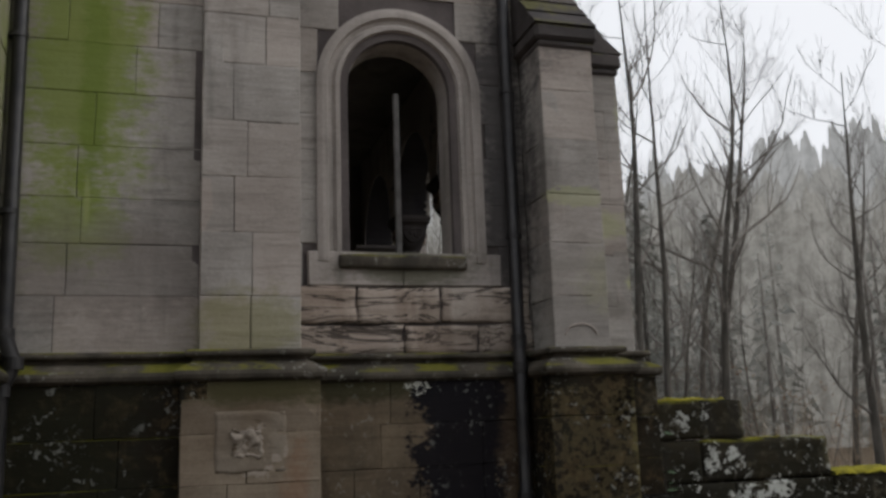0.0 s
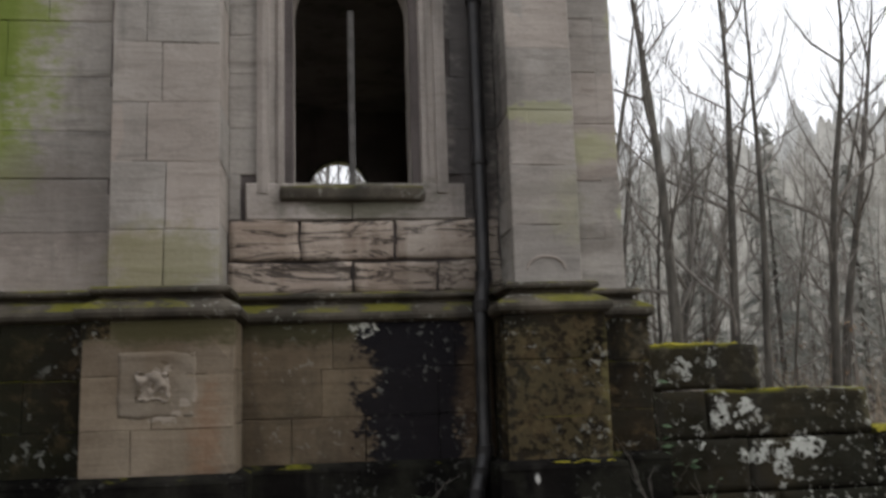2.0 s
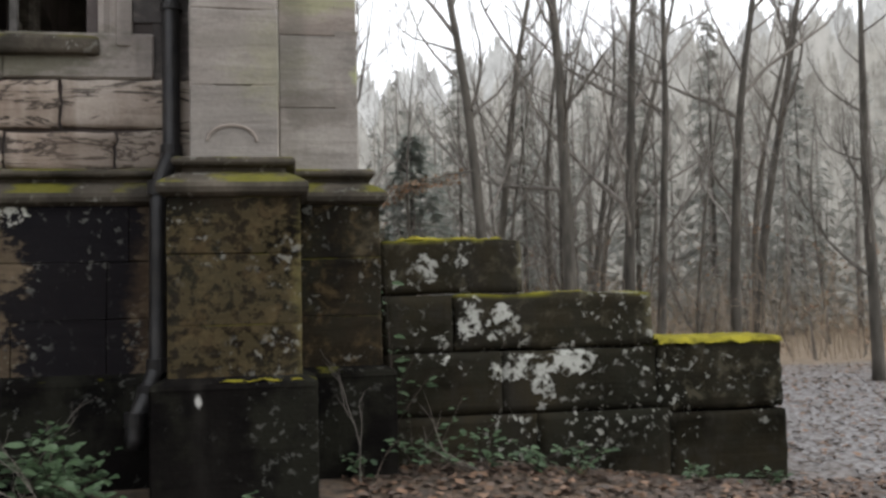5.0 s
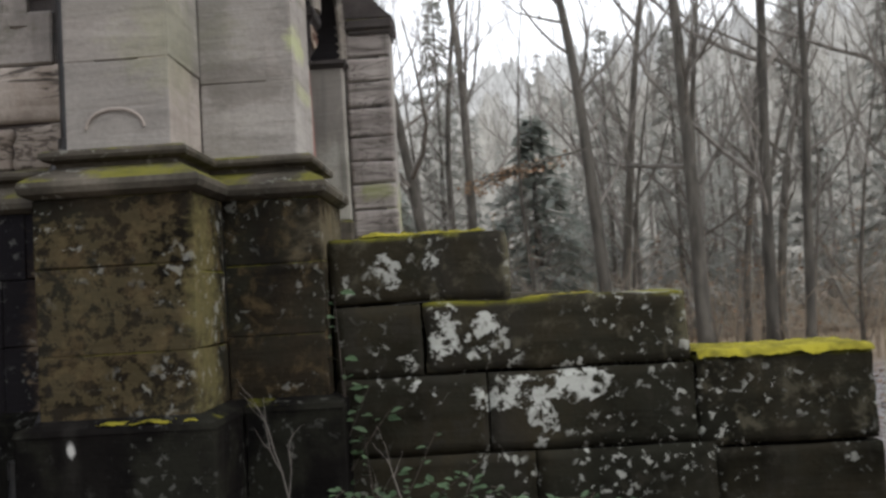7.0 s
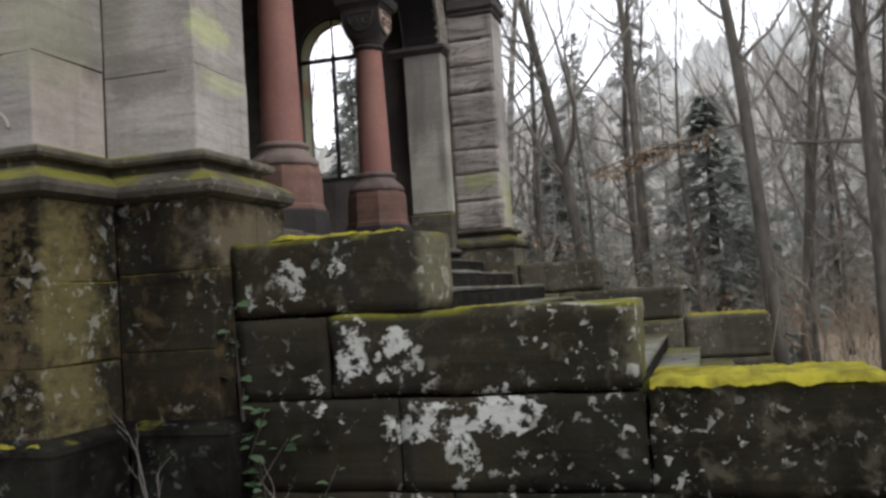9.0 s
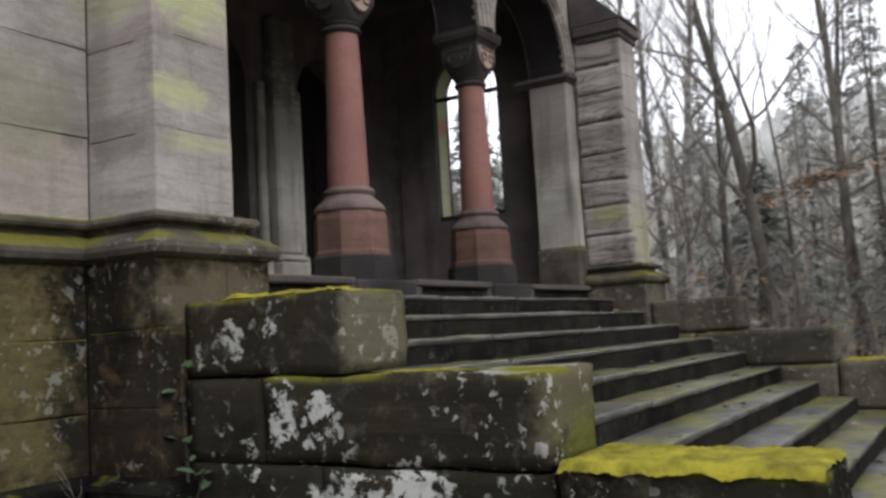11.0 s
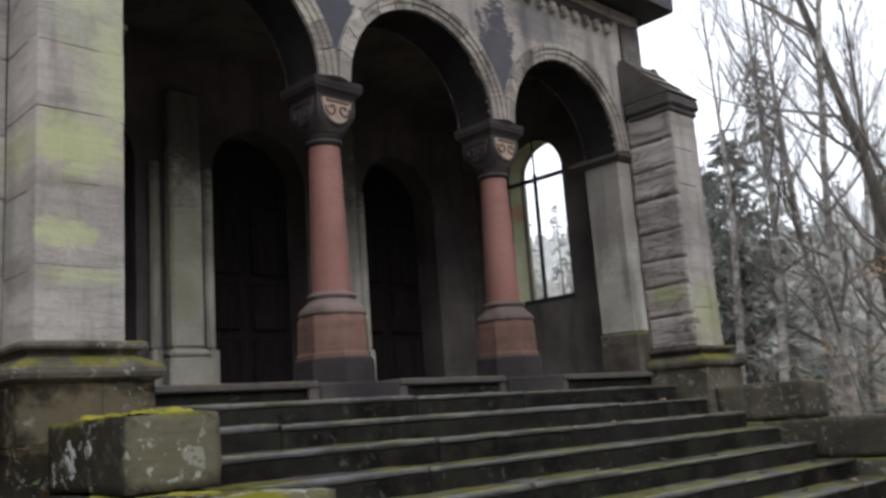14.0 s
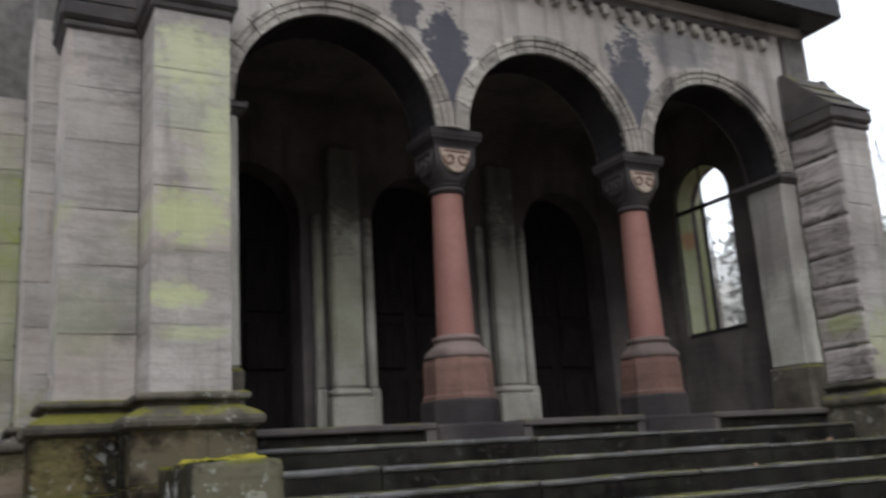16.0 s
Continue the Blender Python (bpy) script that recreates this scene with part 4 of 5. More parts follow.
def column(yc, first=None):
    yc += 0.03
    c = (-1.06, yc)
    col = thing("column", (c[0], yc, 1.9), "red sandstone column with dark carved cushion capital", "column", "arcade columns")
    inv = Matrix.Translation((-c[0], -yc, -1.9))

    def own(ob):
        ob.data.transform(inv)
        return ob

    own(turned("pedestal", [(0.362, 2.05), (0.362, 2.255), (0.35, 2.272)], c, dark_stone, col, 8, False, math.pi / 8, "dark octagonal plinth block"))
    own(turned("octagon", [(0.335, 2.27), (0.335, 2.30), (0.322, 2.325), (0.318, 2.585), (0.30, 2.64)], c, red_base, col, 8, False, math.pi / 8, "worn octagonal red sandstone base"))
    own(turned("base_moulding", [(0.28, 2.635), (0.300, 2.655), (0.302, 2.68), (0.285, 2.705), (0.250, 2.735), (0.212, 2.775), (0.202, 2.79), (0.216, 2.80), (0.226, 2.82), (0.216, 2.842), (0.185, 2.855)], c, moulded_base, col, 40))
    own(turned("shaft", [(0.176 - 0.034 * (i / 12) ** 1.2, 2.85 + 1.35 * i / 12) for i in range(13)], c, red_stone, col, 40))
    own(turned("neck_ring", [(0.145, 4.19), (0.165, 4.20), (0.176, 4.222), (0.165, 4.245), (0.148, 4.252), (0.162, 4.262), (0.168, 4.275), (0.15, 4.29)], c, dark_stone, col, 40))
    rows, sides = 9, 32
    v, f = [], []
    for j in range(rows + 1):
        t = j / rows
        z = 4.27 + 0.36 * t
        sq = min(1.0, t * 1.25) ** 0.8
        for i in range(sides):
            a = 2 * math.pi * i / sides + math.pi / 4
            ca, sa = math.cos(a), math.sin(a)
            round_r = 0.152 + 0.135 * math.sin(t * math.pi / 2)
            cap = 0.158 + 0.055 * min(1.0, t * 1.6) ** 0.6
            x, y = round_r * ca, round_r * sa
            x, y = max(-cap, min(cap, x * (1 + 0.25 * sq))), max(-cap, min(cap, y * (1 + 0.25 * sq)))
            v.append((c[0] + x, yc + y, z))
    for j in range(rows):
        for i in range(sides):
            k = (i + 1) % sides
            f.append((j * sides + i, j * sides + k, (j + 1) * sides + k, (j + 1) * sides + i))
    f.append(tuple(range(sides))[::-1])
    own(mesh_of("capital", v, f, dark_stone, col))
    # lunette and scroll on each of the four faces, dark on the north and south ones
    for q in range(4):
        rot = Matrix.Rotation(q * math.pi / 2, 4, "Z")
        n = 14
        lv = [(0.210, 0.165 * math.cos(math.pi * i / n), 4.60 - 0.235 * math.sin(math.pi * i / n)) for i in range(n + 1)]
        lv2 = [(x + 0.018, y * 0.94, 4.595 - (4.60 - z) * 0.94) for x, y, z in lv]
        k = n + 1
        lf = [tuple(range(k, 2 * k))] + [(i, i + 1, k + i + 1, k + i) for i in range(n)] + [(n, 0, k, 2 * k - 1)]
        ob = mesh_of("lunette", lv + lv2, lf, dark_stone if q in (1, 3) else shield, col, label="" if q in (1, 3) else "pale carved lunette")
        ob.data.transform(Matrix.Translation((c[0], yc, 0)) @ rot)
        own(ob)
        sv, sf = [], []
        for s in (-1, 1):
            pts = [(0.230, s * (0.068 + (0.018 + 0.045 * i / 12) * math.cos(i * 0.55)), 4.50 + (0.02 + 0.05 * i / 12) * math.sin(i * 0.55)) for i in range(13)]
            tv, tf = tube(pts, [0.011] * 13, 5)
            sf += [tuple(e + len(sv) for e in g) for g in tf]
            sv += tv
        tv, tf = tube([(0.230, -0.125, 4.575), (0.230, 0.125, 4.575)], [0.012, 0.012], 5)
        sf += [tuple(e + len(sv) for e in g) for g in tf]
        sv += tv
        ob2 = mesh_of("scroll", sv, sf, dark_stone if q in (1, 3) else red_base, ob)
        ob2.data.transform(Matrix.Translation((c[0], yc, 0)) @ rot)
        own(ob2)
    sq = [(c[0] + 0.215, yc - 0.215), (c[0] + 0.215, yc + 0.215), (c[0] - 0.215, yc + 0.215), (c[0] - 0.215, yc - 0.215)]
    prof = [(-0.02, 4.62), (0.0, 4.63), (0.02, 4.66), (0.045, 4.685), (0.05, 4.715), (0.055, 4.72), (0.055, SPRING - 0.002), (-0.2, SPRING - 0.002), (-0.2, 4.62)]
    loop = sq + [sq[0]]
    ob = sweep("abacus", [((loop[0][0] + loop[-2][0]) / 2, loop[0][1])] + sq + [((loop[0][0] + loop[-2][0]) / 2, loop[0][1])], prof, dark_stone, col)
    own(ob)
    return col


for yc in COLS:
    column(yc)


# ---- the steps and their stepped cheek walls ----
RISE, TREAD, NOSE = 0.174, 0.372, -0.415
Y0, Y1 = 0.68, 2 * MID - 0.68


def stairs():
    st = thing("stairs", label="broad flight of worn stone steps edged with moss", category="stairs", kind="structure")
    for i in range(11):
        x1, z1 = NOSE + TREAD * i, 1.89 - RISE * i
        cuts = [Y0] + sorted(rng.uniform(Y0 + 0.8, Y1 - 0.8) for _ in range(2)) + [Y1]
        if cuts[2] - cuts[1] < 0.7:
            cuts = [Y0, Y0 + 2.4, Y0 + 4.6, Y1]
        for a, b in zip(cuts, cuts[1:]):
            dz = rng.uniform(-0.006, 0.004) + 0.034 * (Y1 - (a + b) / 2) / (Y1 - Y0)     # the flight has settled towards the north
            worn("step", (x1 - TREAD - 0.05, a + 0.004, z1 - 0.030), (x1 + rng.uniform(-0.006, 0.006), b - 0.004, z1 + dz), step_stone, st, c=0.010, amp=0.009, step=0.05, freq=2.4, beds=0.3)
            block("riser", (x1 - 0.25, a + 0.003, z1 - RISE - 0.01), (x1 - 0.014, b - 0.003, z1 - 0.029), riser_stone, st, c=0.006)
        block("riser_bed", (x1 - TREAD - 0.1, Y0, -0.3), (x1 - 0.05, Y1, z1 - RISE + 0.006), mortar, st, c=0.003, jit=0)
    # low panelled course between the plinth blocks of the columns
    spans = [(0.72, COLS[0] - 0.40), (COLS[0] + 0.46, COLS[1] - 0.40), (COLS[1] + 0.46, 2 * MID - 0.72)]
    for yc in COLS:
        block("plinth_block", (-1.45, yc - 0.396, 1.87), (-0.69, yc + 0.456, FLOOR - 0.006), dark_stone, st, c=0.02)
    for a, b in spans:
        block("panel_bed", (-1.3, a + 0.01, 1.87), (-0.76, b - 0.01, FLOOR - 0.02), riser_stone, st, c=0.004, jit=0)
        block("panel_cap", (-1.3, a + 0.004, FLOOR - 0.055), (-0.70, b - 0.004, FLOOR + 0.004), cap_stone, st, c=0.012)
        for u, w in ((a, a + 0.10), (b - 0.10, b)):
            block("panel_edge", (-0.80, u + 0.004, 1.886), (-0.715, w - 0.004, FLOOR - 0.057), cap_stone, st, c=0.006)


def cheek(name, ya, yb, label, capping, lower):
    ck = thing(name, label=label, category="stair wall", kind="structure")
    worn("stone", (-0.02, ya, 1.432), (1.02, yb, 1.83), capping, ck, c=0.024, amp=0.014, step=0.06, label="mossy capping stone")
    worn("stone", (0.505, ya, 1.022), (2.0, yb, 1.43), capping, ck, c=0.024, amp=0.014, step=0.06, label="mossy capping stone")
    worn("stone", (2.012, ya, 0.53), (3.01, yb, 1.05), capping, ck, c=0.024, amp=0.014, step=0.06, label="mossy capping stone")
    low = [(0.0, 0.502, 1.022, 1.43), (0.0, 0.85, 0.575, 1.02), (0.852, 2.01, 0.575, 1.02), (0.0, 1.1, -0.2, 0.573), (1.102, 2.1, -0.2, 0.573), (2.102, 3.02, -0.2, 0.528)]
    for x0, x1, z0, z1 in low:
        worn("stone", (x0, ya + rng.uniform(-0.002, 0.006), z0), (x1, yb, z1), lower, ck, c=0.005, amp=0.010, step=0.07)
    return ck


stairs()
cheek("stair_wall_south", 0.155, 0.68, "stepped stone stair wall with white lichen and moss", cheek_stone, cheek_low)
cheek("stair_wall_north", 2 * MID - 0.68, 2 * MID - 0.155, "stepped grey-brown stone stair wall with moss", cheek_pale, cheek_pale)

# ---- the wood ----


def grow(seed, height, r0, limbs, spread=0.5, start=0.25, wob=0.075, tilt=(0, 0)):
    """A bare tree: tapered, bending trunk, limbs and twigs. Returns trunk and crown geometry."""
    rg = random.Random(seed)
    tv, tf, cv, cf = [], [], [], []

    def add(v, f, path, radii, sides):
        a, b = tube(path, radii, sides)
        k = len(v)
        v.extend(a)
        f.extend(tuple(e + k for e in g) for g in b)

    def branch(p, d, length, r, depth):
        n = 4 if depth > 1 else 5
        path, radii = [p.copy()], [r]
        q, dd = p.copy(), d.normalized()
        for i in range(n):
            dd = (dd + Vector((rg.uniform(-1, 1), rg.uniform(-1, 1), rg.uniform(-0.5, 1.0))) * 0.26 + Vector((0, 0, 0.06))).normalized()
            q = q + dd * length / n
            path.append(q.copy())
            radii.append(max(0.003, r * (1 - 0.85 * (i + 1) / n)))
        add(cv, cf, path, radii, 5 if depth < 2 else 3)
        if depth < 3:
            for k in range(5 if depth == 1 else 4):
                i = rg.randint(1, n - 1)
                side = Vector((rg.uniform(-1, 1), rg.uniform(-1, 1), rg.uniform(0.0, 0.9)))
                branch(path[i], (dd + side * 0.9), length * rg.uniform(0.35, 0.6), max(0.004, radii[i] * 0.55), depth + 1)

    n = 14
    path, radii, q = [], [], Vector((0, 0, -0.3))
    lean = Vector((rg.uniform(-1, 1), rg.uniform(-1, 1), 0)) * wob
    bend = rg.uniform(0, 6.28)
    for i in range(n + 1):
        t = i / n
        lean += Vector((math.cos(bend + t * 5), math.sin(bend + t * 5), 0)) * wob * 0.35
        path.append(q.copy())
        radii.append(max(0.012, r0 * (1 - t) ** 0.8 * (1.25 if i == 0 else 1)))
        lean += Vector((rg.uniform(-1, 1), rg.uniform(-1, 1), 0)) * wob * 0.5
        q = q + Vector((lean.x + tilt[0], lean.y + tilt[1], 1.0)) * (height + 0.3) / n
    add(tv, tf, path, radii, 9)
    for k in range(limbs):
        t = start + (1 - start) * (k + rg.random()) / limbs
        i = min(n - 1, int(t * n))
        p = path[i].lerp(path[i + 1], t * n - i)
        a = rg.uniform(0, 2 * math.pi)
        d = Vector((math.cos(a) * spread, math.sin(a) * spread, rg.uniform(0.15, 0.9)))
        big = rg.random() < 0.25
        branch(p, d, height * rg.uniform(0.13, 0.26) * (1.3 - t * 0.7) * (1.5 if big else 1), radii[i] * (0.62 if big else 0.4), 1)
    return tv, tf, cv, cf


def make_tree(seed, height, r0, limbs, material, label, spread=0.5, start=0.25, wob=0.075, tilt=(0, 0)):
    tv, tf, cv, cf = grow(seed, height, r0, limbs, spread, start, wob, tilt)
    t = thing("tree", label=label, category="tree", group="bare trees")
    mesh_of("trunk", tv, tf, material, t, smooth=True)
    mesh_of("crown", cv, cf, twig, t)
    return t


def make_spruce(seed, height, width):
    rg = random.Random(seed)
    tv, tf = tube([(0, 0, -0.3), (0.03, 0, height * 0.5), (0, 0.02, height)], [0.16, 0.1, 0.015], 7)
    v, f = [], []
    z = height * 0.06
    while z < height * 0.985:
        t = z / height
        reach = width * (1 - t) ** 0.85 * rg.uniform(0.75, 1.15) + 0.08
        count = rg.randint(5, 8)
        for k in range(count):
            a = 2 * math.pi * (k + rg.random()) / count
            ln = reach * rg.uniform(0.45, 1.1)
            zb = z + rg.uniform(-0.022, 0.022) * height
            m = max(4, int(ln / 0.11))
            for i in range(m):
                s = 0.12 + 0.88 * ((i + 0.6) / m) ** 0.6
                p = Vector((math.cos(a) * ln * s, math.sin(a) * ln * s, zb + 0.12 * ln * s - 0.42 * ln * s * s + rg.uniform(-0.12, 0.12)))
                for side in (-1, 1):
                    w = 0.14 + 0.24 * rg.random() + 0.14 * s
                    out = Vector((math.cos(a + side * 0.9), math.sin(a + side * 0.9), rg.uniform(-0.7, 0.05))) * w
                    cross = Vector((-out.y, out.x, rg.uniform(-0.1, 0.1))).normalized() * w * 0.26
                    j = len(v)
                    v += [p - cross, p + out * 0.6 - cross * 0.7, p + out, p + out * 0.5 + cross]
                    f += [(j, j + 1, j + 3), (j + 1, j + 2, j + 3)]
        z += height * rg.uniform(0.022, 0.034)
    t = thing("spruce", label="dark green spruce with drooping branches", category="tree", group="spruces")
    mesh_of("trunk", tv, tf, bark, t)
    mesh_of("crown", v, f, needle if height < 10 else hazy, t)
    return t


BARE = [make_tree(11, 13, 0.125, 18, bark, "tall bare grey-barked tree", 0.6, 0.2),
        make_tree(12, 15, 0.15, 20, bark, "tall bare grey-barked tree", 0.65, 0.25),
        make_tree(13, 10, 0.075, 18, bark, "slender bare young tree", 0.55, 0.10),
        make_tree(14, 13, 0.11, 24, birch_bark, "pale-barked birch with thin bare branches", 0.45, 0.22),
        make_tree(15, 8, 0.06, 18, bark, "slender bare young tree", 0.6, 0.06),
        make_tree(16, 16, 0.16, 18, bark, "tall bare grey-barked tree", 0.55, 0.35),
        make_tree(17, 11, 0.10, 20, bark, "crooked bare tree with long upswept limbs", 0.8, 0.15)]
SPRUCE = [make_spruce(31, 18, 3.0), make_spruce(32, 14.5, 2.6), make_spruce(33, 6.5, 2.6), make_spruce(34, 16, 2.6), make_spruce(35, 9.5, 2.5)]
used = set()


def plant(kind, x, y, scale=1.0, turn=0.0):
    m = Matrix.LocRotScale((x, y, ground_z(x, y)), Euler((0, 0, turn)), None)
    if kind.name not in used:
        used.add(kind.name)
        kind.matrix_basis = m
        return kind
    return copy_thing(kind, m)


tr = random.Random(5)
NEAR = [(2, -0.3, 15.2), (4, 2.3, 15.0), (0, 8.8, 12.2), (4, 4.2, 14.4), (6, 11.5, 9.0), (4, 9.2, 15.0), (2, 6.0, 15.6),
        (3, -3.2, 12.0), (3, -2.4, 13.2), (4, -4.6, 12.6), (4, -6.5, 12.0), (3, -1.6, 11.8), (3, -5.2, 14.0)]
# the trunks along the edge of the clearing, each with its own lean
EDGE = [(3.45, 12.4, 41, 14, 0.145, 20, -0.075), (0.05, 15.0, 42, 15, 0.15, 18, -0.07), (5.1, 12.0, 43, 15, 0.16, 16, 0.015), (6.3, 12.0, 44, 14, 0.125, 16, 0.03),
        (6.95, 12.0, 45, 13, 0.105, 18, 0.08), (4.1, 15.6, 46, 14, 0.12, 16, 0.05), (8.0, 6.2, 47, 8, 0.10, 14, 0.015), (-1.3, 17.0, 48, 11, 0.11, 18, 0.0), (1.0, 18.5, 49, 16, 0.15, 18, 0.0)]
for x, y, seed, high, thick, limbs, tilt in EDGE:
    kind = make_tree(seed, high, thick, limbs, bark, "bare grey-brown tree at the edge of the clearing", 0.75 if seed == 47 else 0.6, 0.2, 0.045, (tilt, 0))
    kind.location = (x, y, ground_z(x, y))
for k, x, y in NEAR:
    if x < 1:
        y += 3.5
    plant(BARE[k], x, y, 1, tr.uniform(0, 6.28))
for _ in range(20):
    a = tr.uniform(-0.5, 1.9)
    d = tr.uniform(19, 36)
    x, y = 1 + d * math.cos(a), 2 + d * math.sin(a)
    if y > 9.5 or x > 15 or x < -14:
        plant(BARE[tr.randrange(7)], x, y, 1, tr.uniform(0, 6.28))
plant(BARE[1], 9.5, 21.0, 1, 1.0)
plant(BARE[5], 13.0, 19.0, 1, 2.0)
plant(SPRUCE[2], 2.6, 18.4, 1, 2.0)
plant(SPRUCE[2], -1.7, 22.0, 1, 4.0)
for x, y, turn in ((-6.2, 20.5, 0.3), (-8.0, 22.5, 1.3), (-9.8, 21.0, 3.4)):     # dark young spruces north-west of the portico
    plant(SPRUCE[4], x, y, 1, turn)
for k in range(30):
    a = -0.5 + 4.0 * (k + tr.random()) / 30
    d = tr.uniform(34, 46)
    x, y = 1 + d * math.cos(a), 2 + d * math.sin(a)
    if y > 20 or x > 20 or x < -16:
        plant(SPRUCE[tr.choice((0, 1, 3, 1))], x, y, 1, tr.uniform(0, 6.28))


for j, kind in enumerate(BARE + SPRUCE):
    if kind.name not in used:
        plant(kind, 4.0 + 2.2 * j, 33.0 + 0.7 * j, 1, 0.9 * j)


def far_wood():
    """The edge of the wood all round, too far and dense to count."""
    rg = np.random.default_rng(9)
    pv, pf, tv, tf = [], [], [], []
    for k in range(240):
        a = rg.uniform(0, 2 * math.pi) if k < 120 else rg.uniform(-0.7, 3.6)
        d = rg.uniform(40, 52)
        x, y, h = 1 + d * math.cos(a), 2 + d * math.sin(a), rg.uniform(9, 15) + 0.5
        z0, w = ground_z(x, y), rg.uniform(1.1, 2.1)
        n = 150
        t = rg.random(n) ** 1.15
        r = w * (1 - t) ** 0.8 * rg.uniform(0.2, 1.0, n) + 0.05
        b = rg.uniform(0, 2 * math.pi, n)
        p = np.stack([x + r * np.cos(b), y + r * np.sin(b), z0 + 0.5 + (h - 0.5) * t], 1)
        out = np.stack([np.cos(b), np.sin(b), rg.uniform(-1.0, 0.0, n)], 1) * (0.35 + 0.6 * (1 - t))[:, None]
        side = rg.uniform(-1, 1, (n, 3)) * (0.28 + 0.25 * (1 - t))[:, None]
        base = len(pv) * 3 * n
        pv.append(np.stack([p, p + out, p + side], 1).reshape(-1, 3))
        pf.extend((base + 3 * i, base + 3 * i + 1, base + 3 * i + 2) for i in range(n))
        tvv, tff = tube([(x, y, z0 - 0.3), (x, y, z0 + h)], [0.17, 0.03], 4)
        tf += [tuple(e + len(tv) for e in g) for g in tff]
        tv += tvv
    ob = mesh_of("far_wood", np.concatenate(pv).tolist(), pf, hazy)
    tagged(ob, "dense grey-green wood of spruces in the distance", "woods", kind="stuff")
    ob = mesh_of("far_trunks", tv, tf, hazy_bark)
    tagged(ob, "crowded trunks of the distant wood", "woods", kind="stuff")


def backdrop(name, dist, low, high, material, seed, label):
    """A ring of misty wood beyond everything else, with a skyline of tree tops."""
    rg = np.random.default_rng(seed)
    n = 3600
    tops = np.full(n, low * 0.8)
    for _ in range(1100):
        c, h, w = rg.integers(0, n), low + (high - low) * rg.random() ** 1.6, rg.uniform(7, 14)
        k = np.arange(-14, 15)
        spire = h - (np.abs(k) / w) ** 1.4 * h * 0.09 * rg.uniform(0.7, 1.3)
        spire -= (rg.random(29) ** 2) * 1.3 * np.minimum(1, np.abs(k) / 2)
        spire[np.abs(k) > w] = 0
        ix = (c + k) % n
        tops[ix] = np.maximum(tops[ix], spire)
    v, f = [], []
    for i in range(n):
        a = 2 * math.pi * i / n
        x, y = 1 + dist * math.cos(a), 2 + dist * math.sin(a)
        rise = 1 + 0.30 * math.exp(-((a - 0.95) / 0.75) ** 2) - 0.24 * math.exp(-((a - 1.95) / 0.45) ** 2)         # the wooded slope is higher to the north-east
        v += [(x, y, -2.0), (x, y, 2.5), (x, y, float(tops[i]) * rise)]
        j = (i + 1) % n
        f += [(3 * i, 3 * j, 3 * j + 1, 3 * i + 1), (3 * i + 1, 3 * j + 1, 3 * j + 2, 3 * i + 2)]
    return tagged(mesh_of(name, v, f, material), label, "backdrop", kind="structure")


# Each ring further back is paler and glows, in place of real haze
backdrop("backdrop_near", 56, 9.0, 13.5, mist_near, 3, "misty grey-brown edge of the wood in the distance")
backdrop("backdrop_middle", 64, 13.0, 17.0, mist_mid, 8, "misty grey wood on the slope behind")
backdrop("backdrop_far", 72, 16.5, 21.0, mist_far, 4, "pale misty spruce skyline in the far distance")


def undergrowth(name, count, spot, high, thick, material, label, twigs=4):
    """Thin upright stems with side twigs, past counting."""
    rg = random.Random(len(name) * 7)
    v, f = [], []
    for _ in range(count):
        x, y = spot(rg)
        z = ground_z(x, y) - 0.03
        h = rg.uniform(*high)
        top = Vector((x + rg.uniform(-0.3, 0.3) * h, y + rg.uniform(-0.3, 0.3) * h, z + h))
        foot = Vector((x, y, z))
        rods = [(foot, top, thick)]
        for _ in range(twigs):
            p = foot.lerp(top, rg.uniform(0.25, 0.95))
            rods.append((p, p + Vector((rg.uniform(-1, 1), rg.uniform(-1, 1), rg.uniform(0.1, 1))) * h * 0.32, thick * 0.6))
        for a, b, r in rods:
            c, g = tube([a, a.lerp(b, 0.5) + Vector((rg.uniform(-1, 1), rg.uniform(-1, 1), 0)) * 0.04 * h, b], [r, r * 0.7, r * 0.25], 3)
            k = len(v)
            v += c
            f += [tuple(e + k for e in q) for q in g]
    return tagged(mesh_of(name, v, f, material), label, "undergrowth", kind="stuff")


def in_wood(rg):
    while True:
        a, d = rg.uniform(-0.4, 3.3), rg.uniform(11, 32)
        x, y = 2 + d * math.cos(a), 1 + d * math.sin(a)
        if (y > 11 or x > 15.5 or x < -13) and y > -6:
            return x, y


far_wood()
undergrowth("dry_brushwood", 2600, in_wood, (0.7, 2.6), 0.012, dry, "rust-brown tangle of dry brush under the trees")
undergrowth("saplings", 260, in_wood, (2.0, 6.0), 0.018, twig, "thin grey saplings crowding the wood", 6)


def beech_leaves():
    """Withered leaves that still hang in the undergrowth."""
    rg = random.Random(77)
    v, f = [], []
    for _ in range(420):
        x, y = in_wood(rg)
        z = ground_z(x, y) + rg.uniform(0.3, 3.2)
        a = rg.uniform(0, 6.28)
        for _ in range(22):
            s = rg.uniform(-1.1, 1.1)
            p = Vector((x + math.cos(a) * s, y + math.sin(a) * s, z + 0.25 * s + rg.uniform(-0.12, 0.12)))
            q = [Vector((rg.uniform(-1, 1), rg.uniform(-1, 1), rg.uniform(-1, 1))) * 0.05 for _ in range(2)]
            k = len(v)
            v += [p, p + q[0], p + q[0] + q[1], p + q[1]]
            f.append((k, k + 1, k + 2, k + 3))
    tagged(mesh_of("withered_leaves", v, f, rusty), "rusty withered beech leaves in the undergrowth", "leaves", kind="stuff")


beech_leaves()


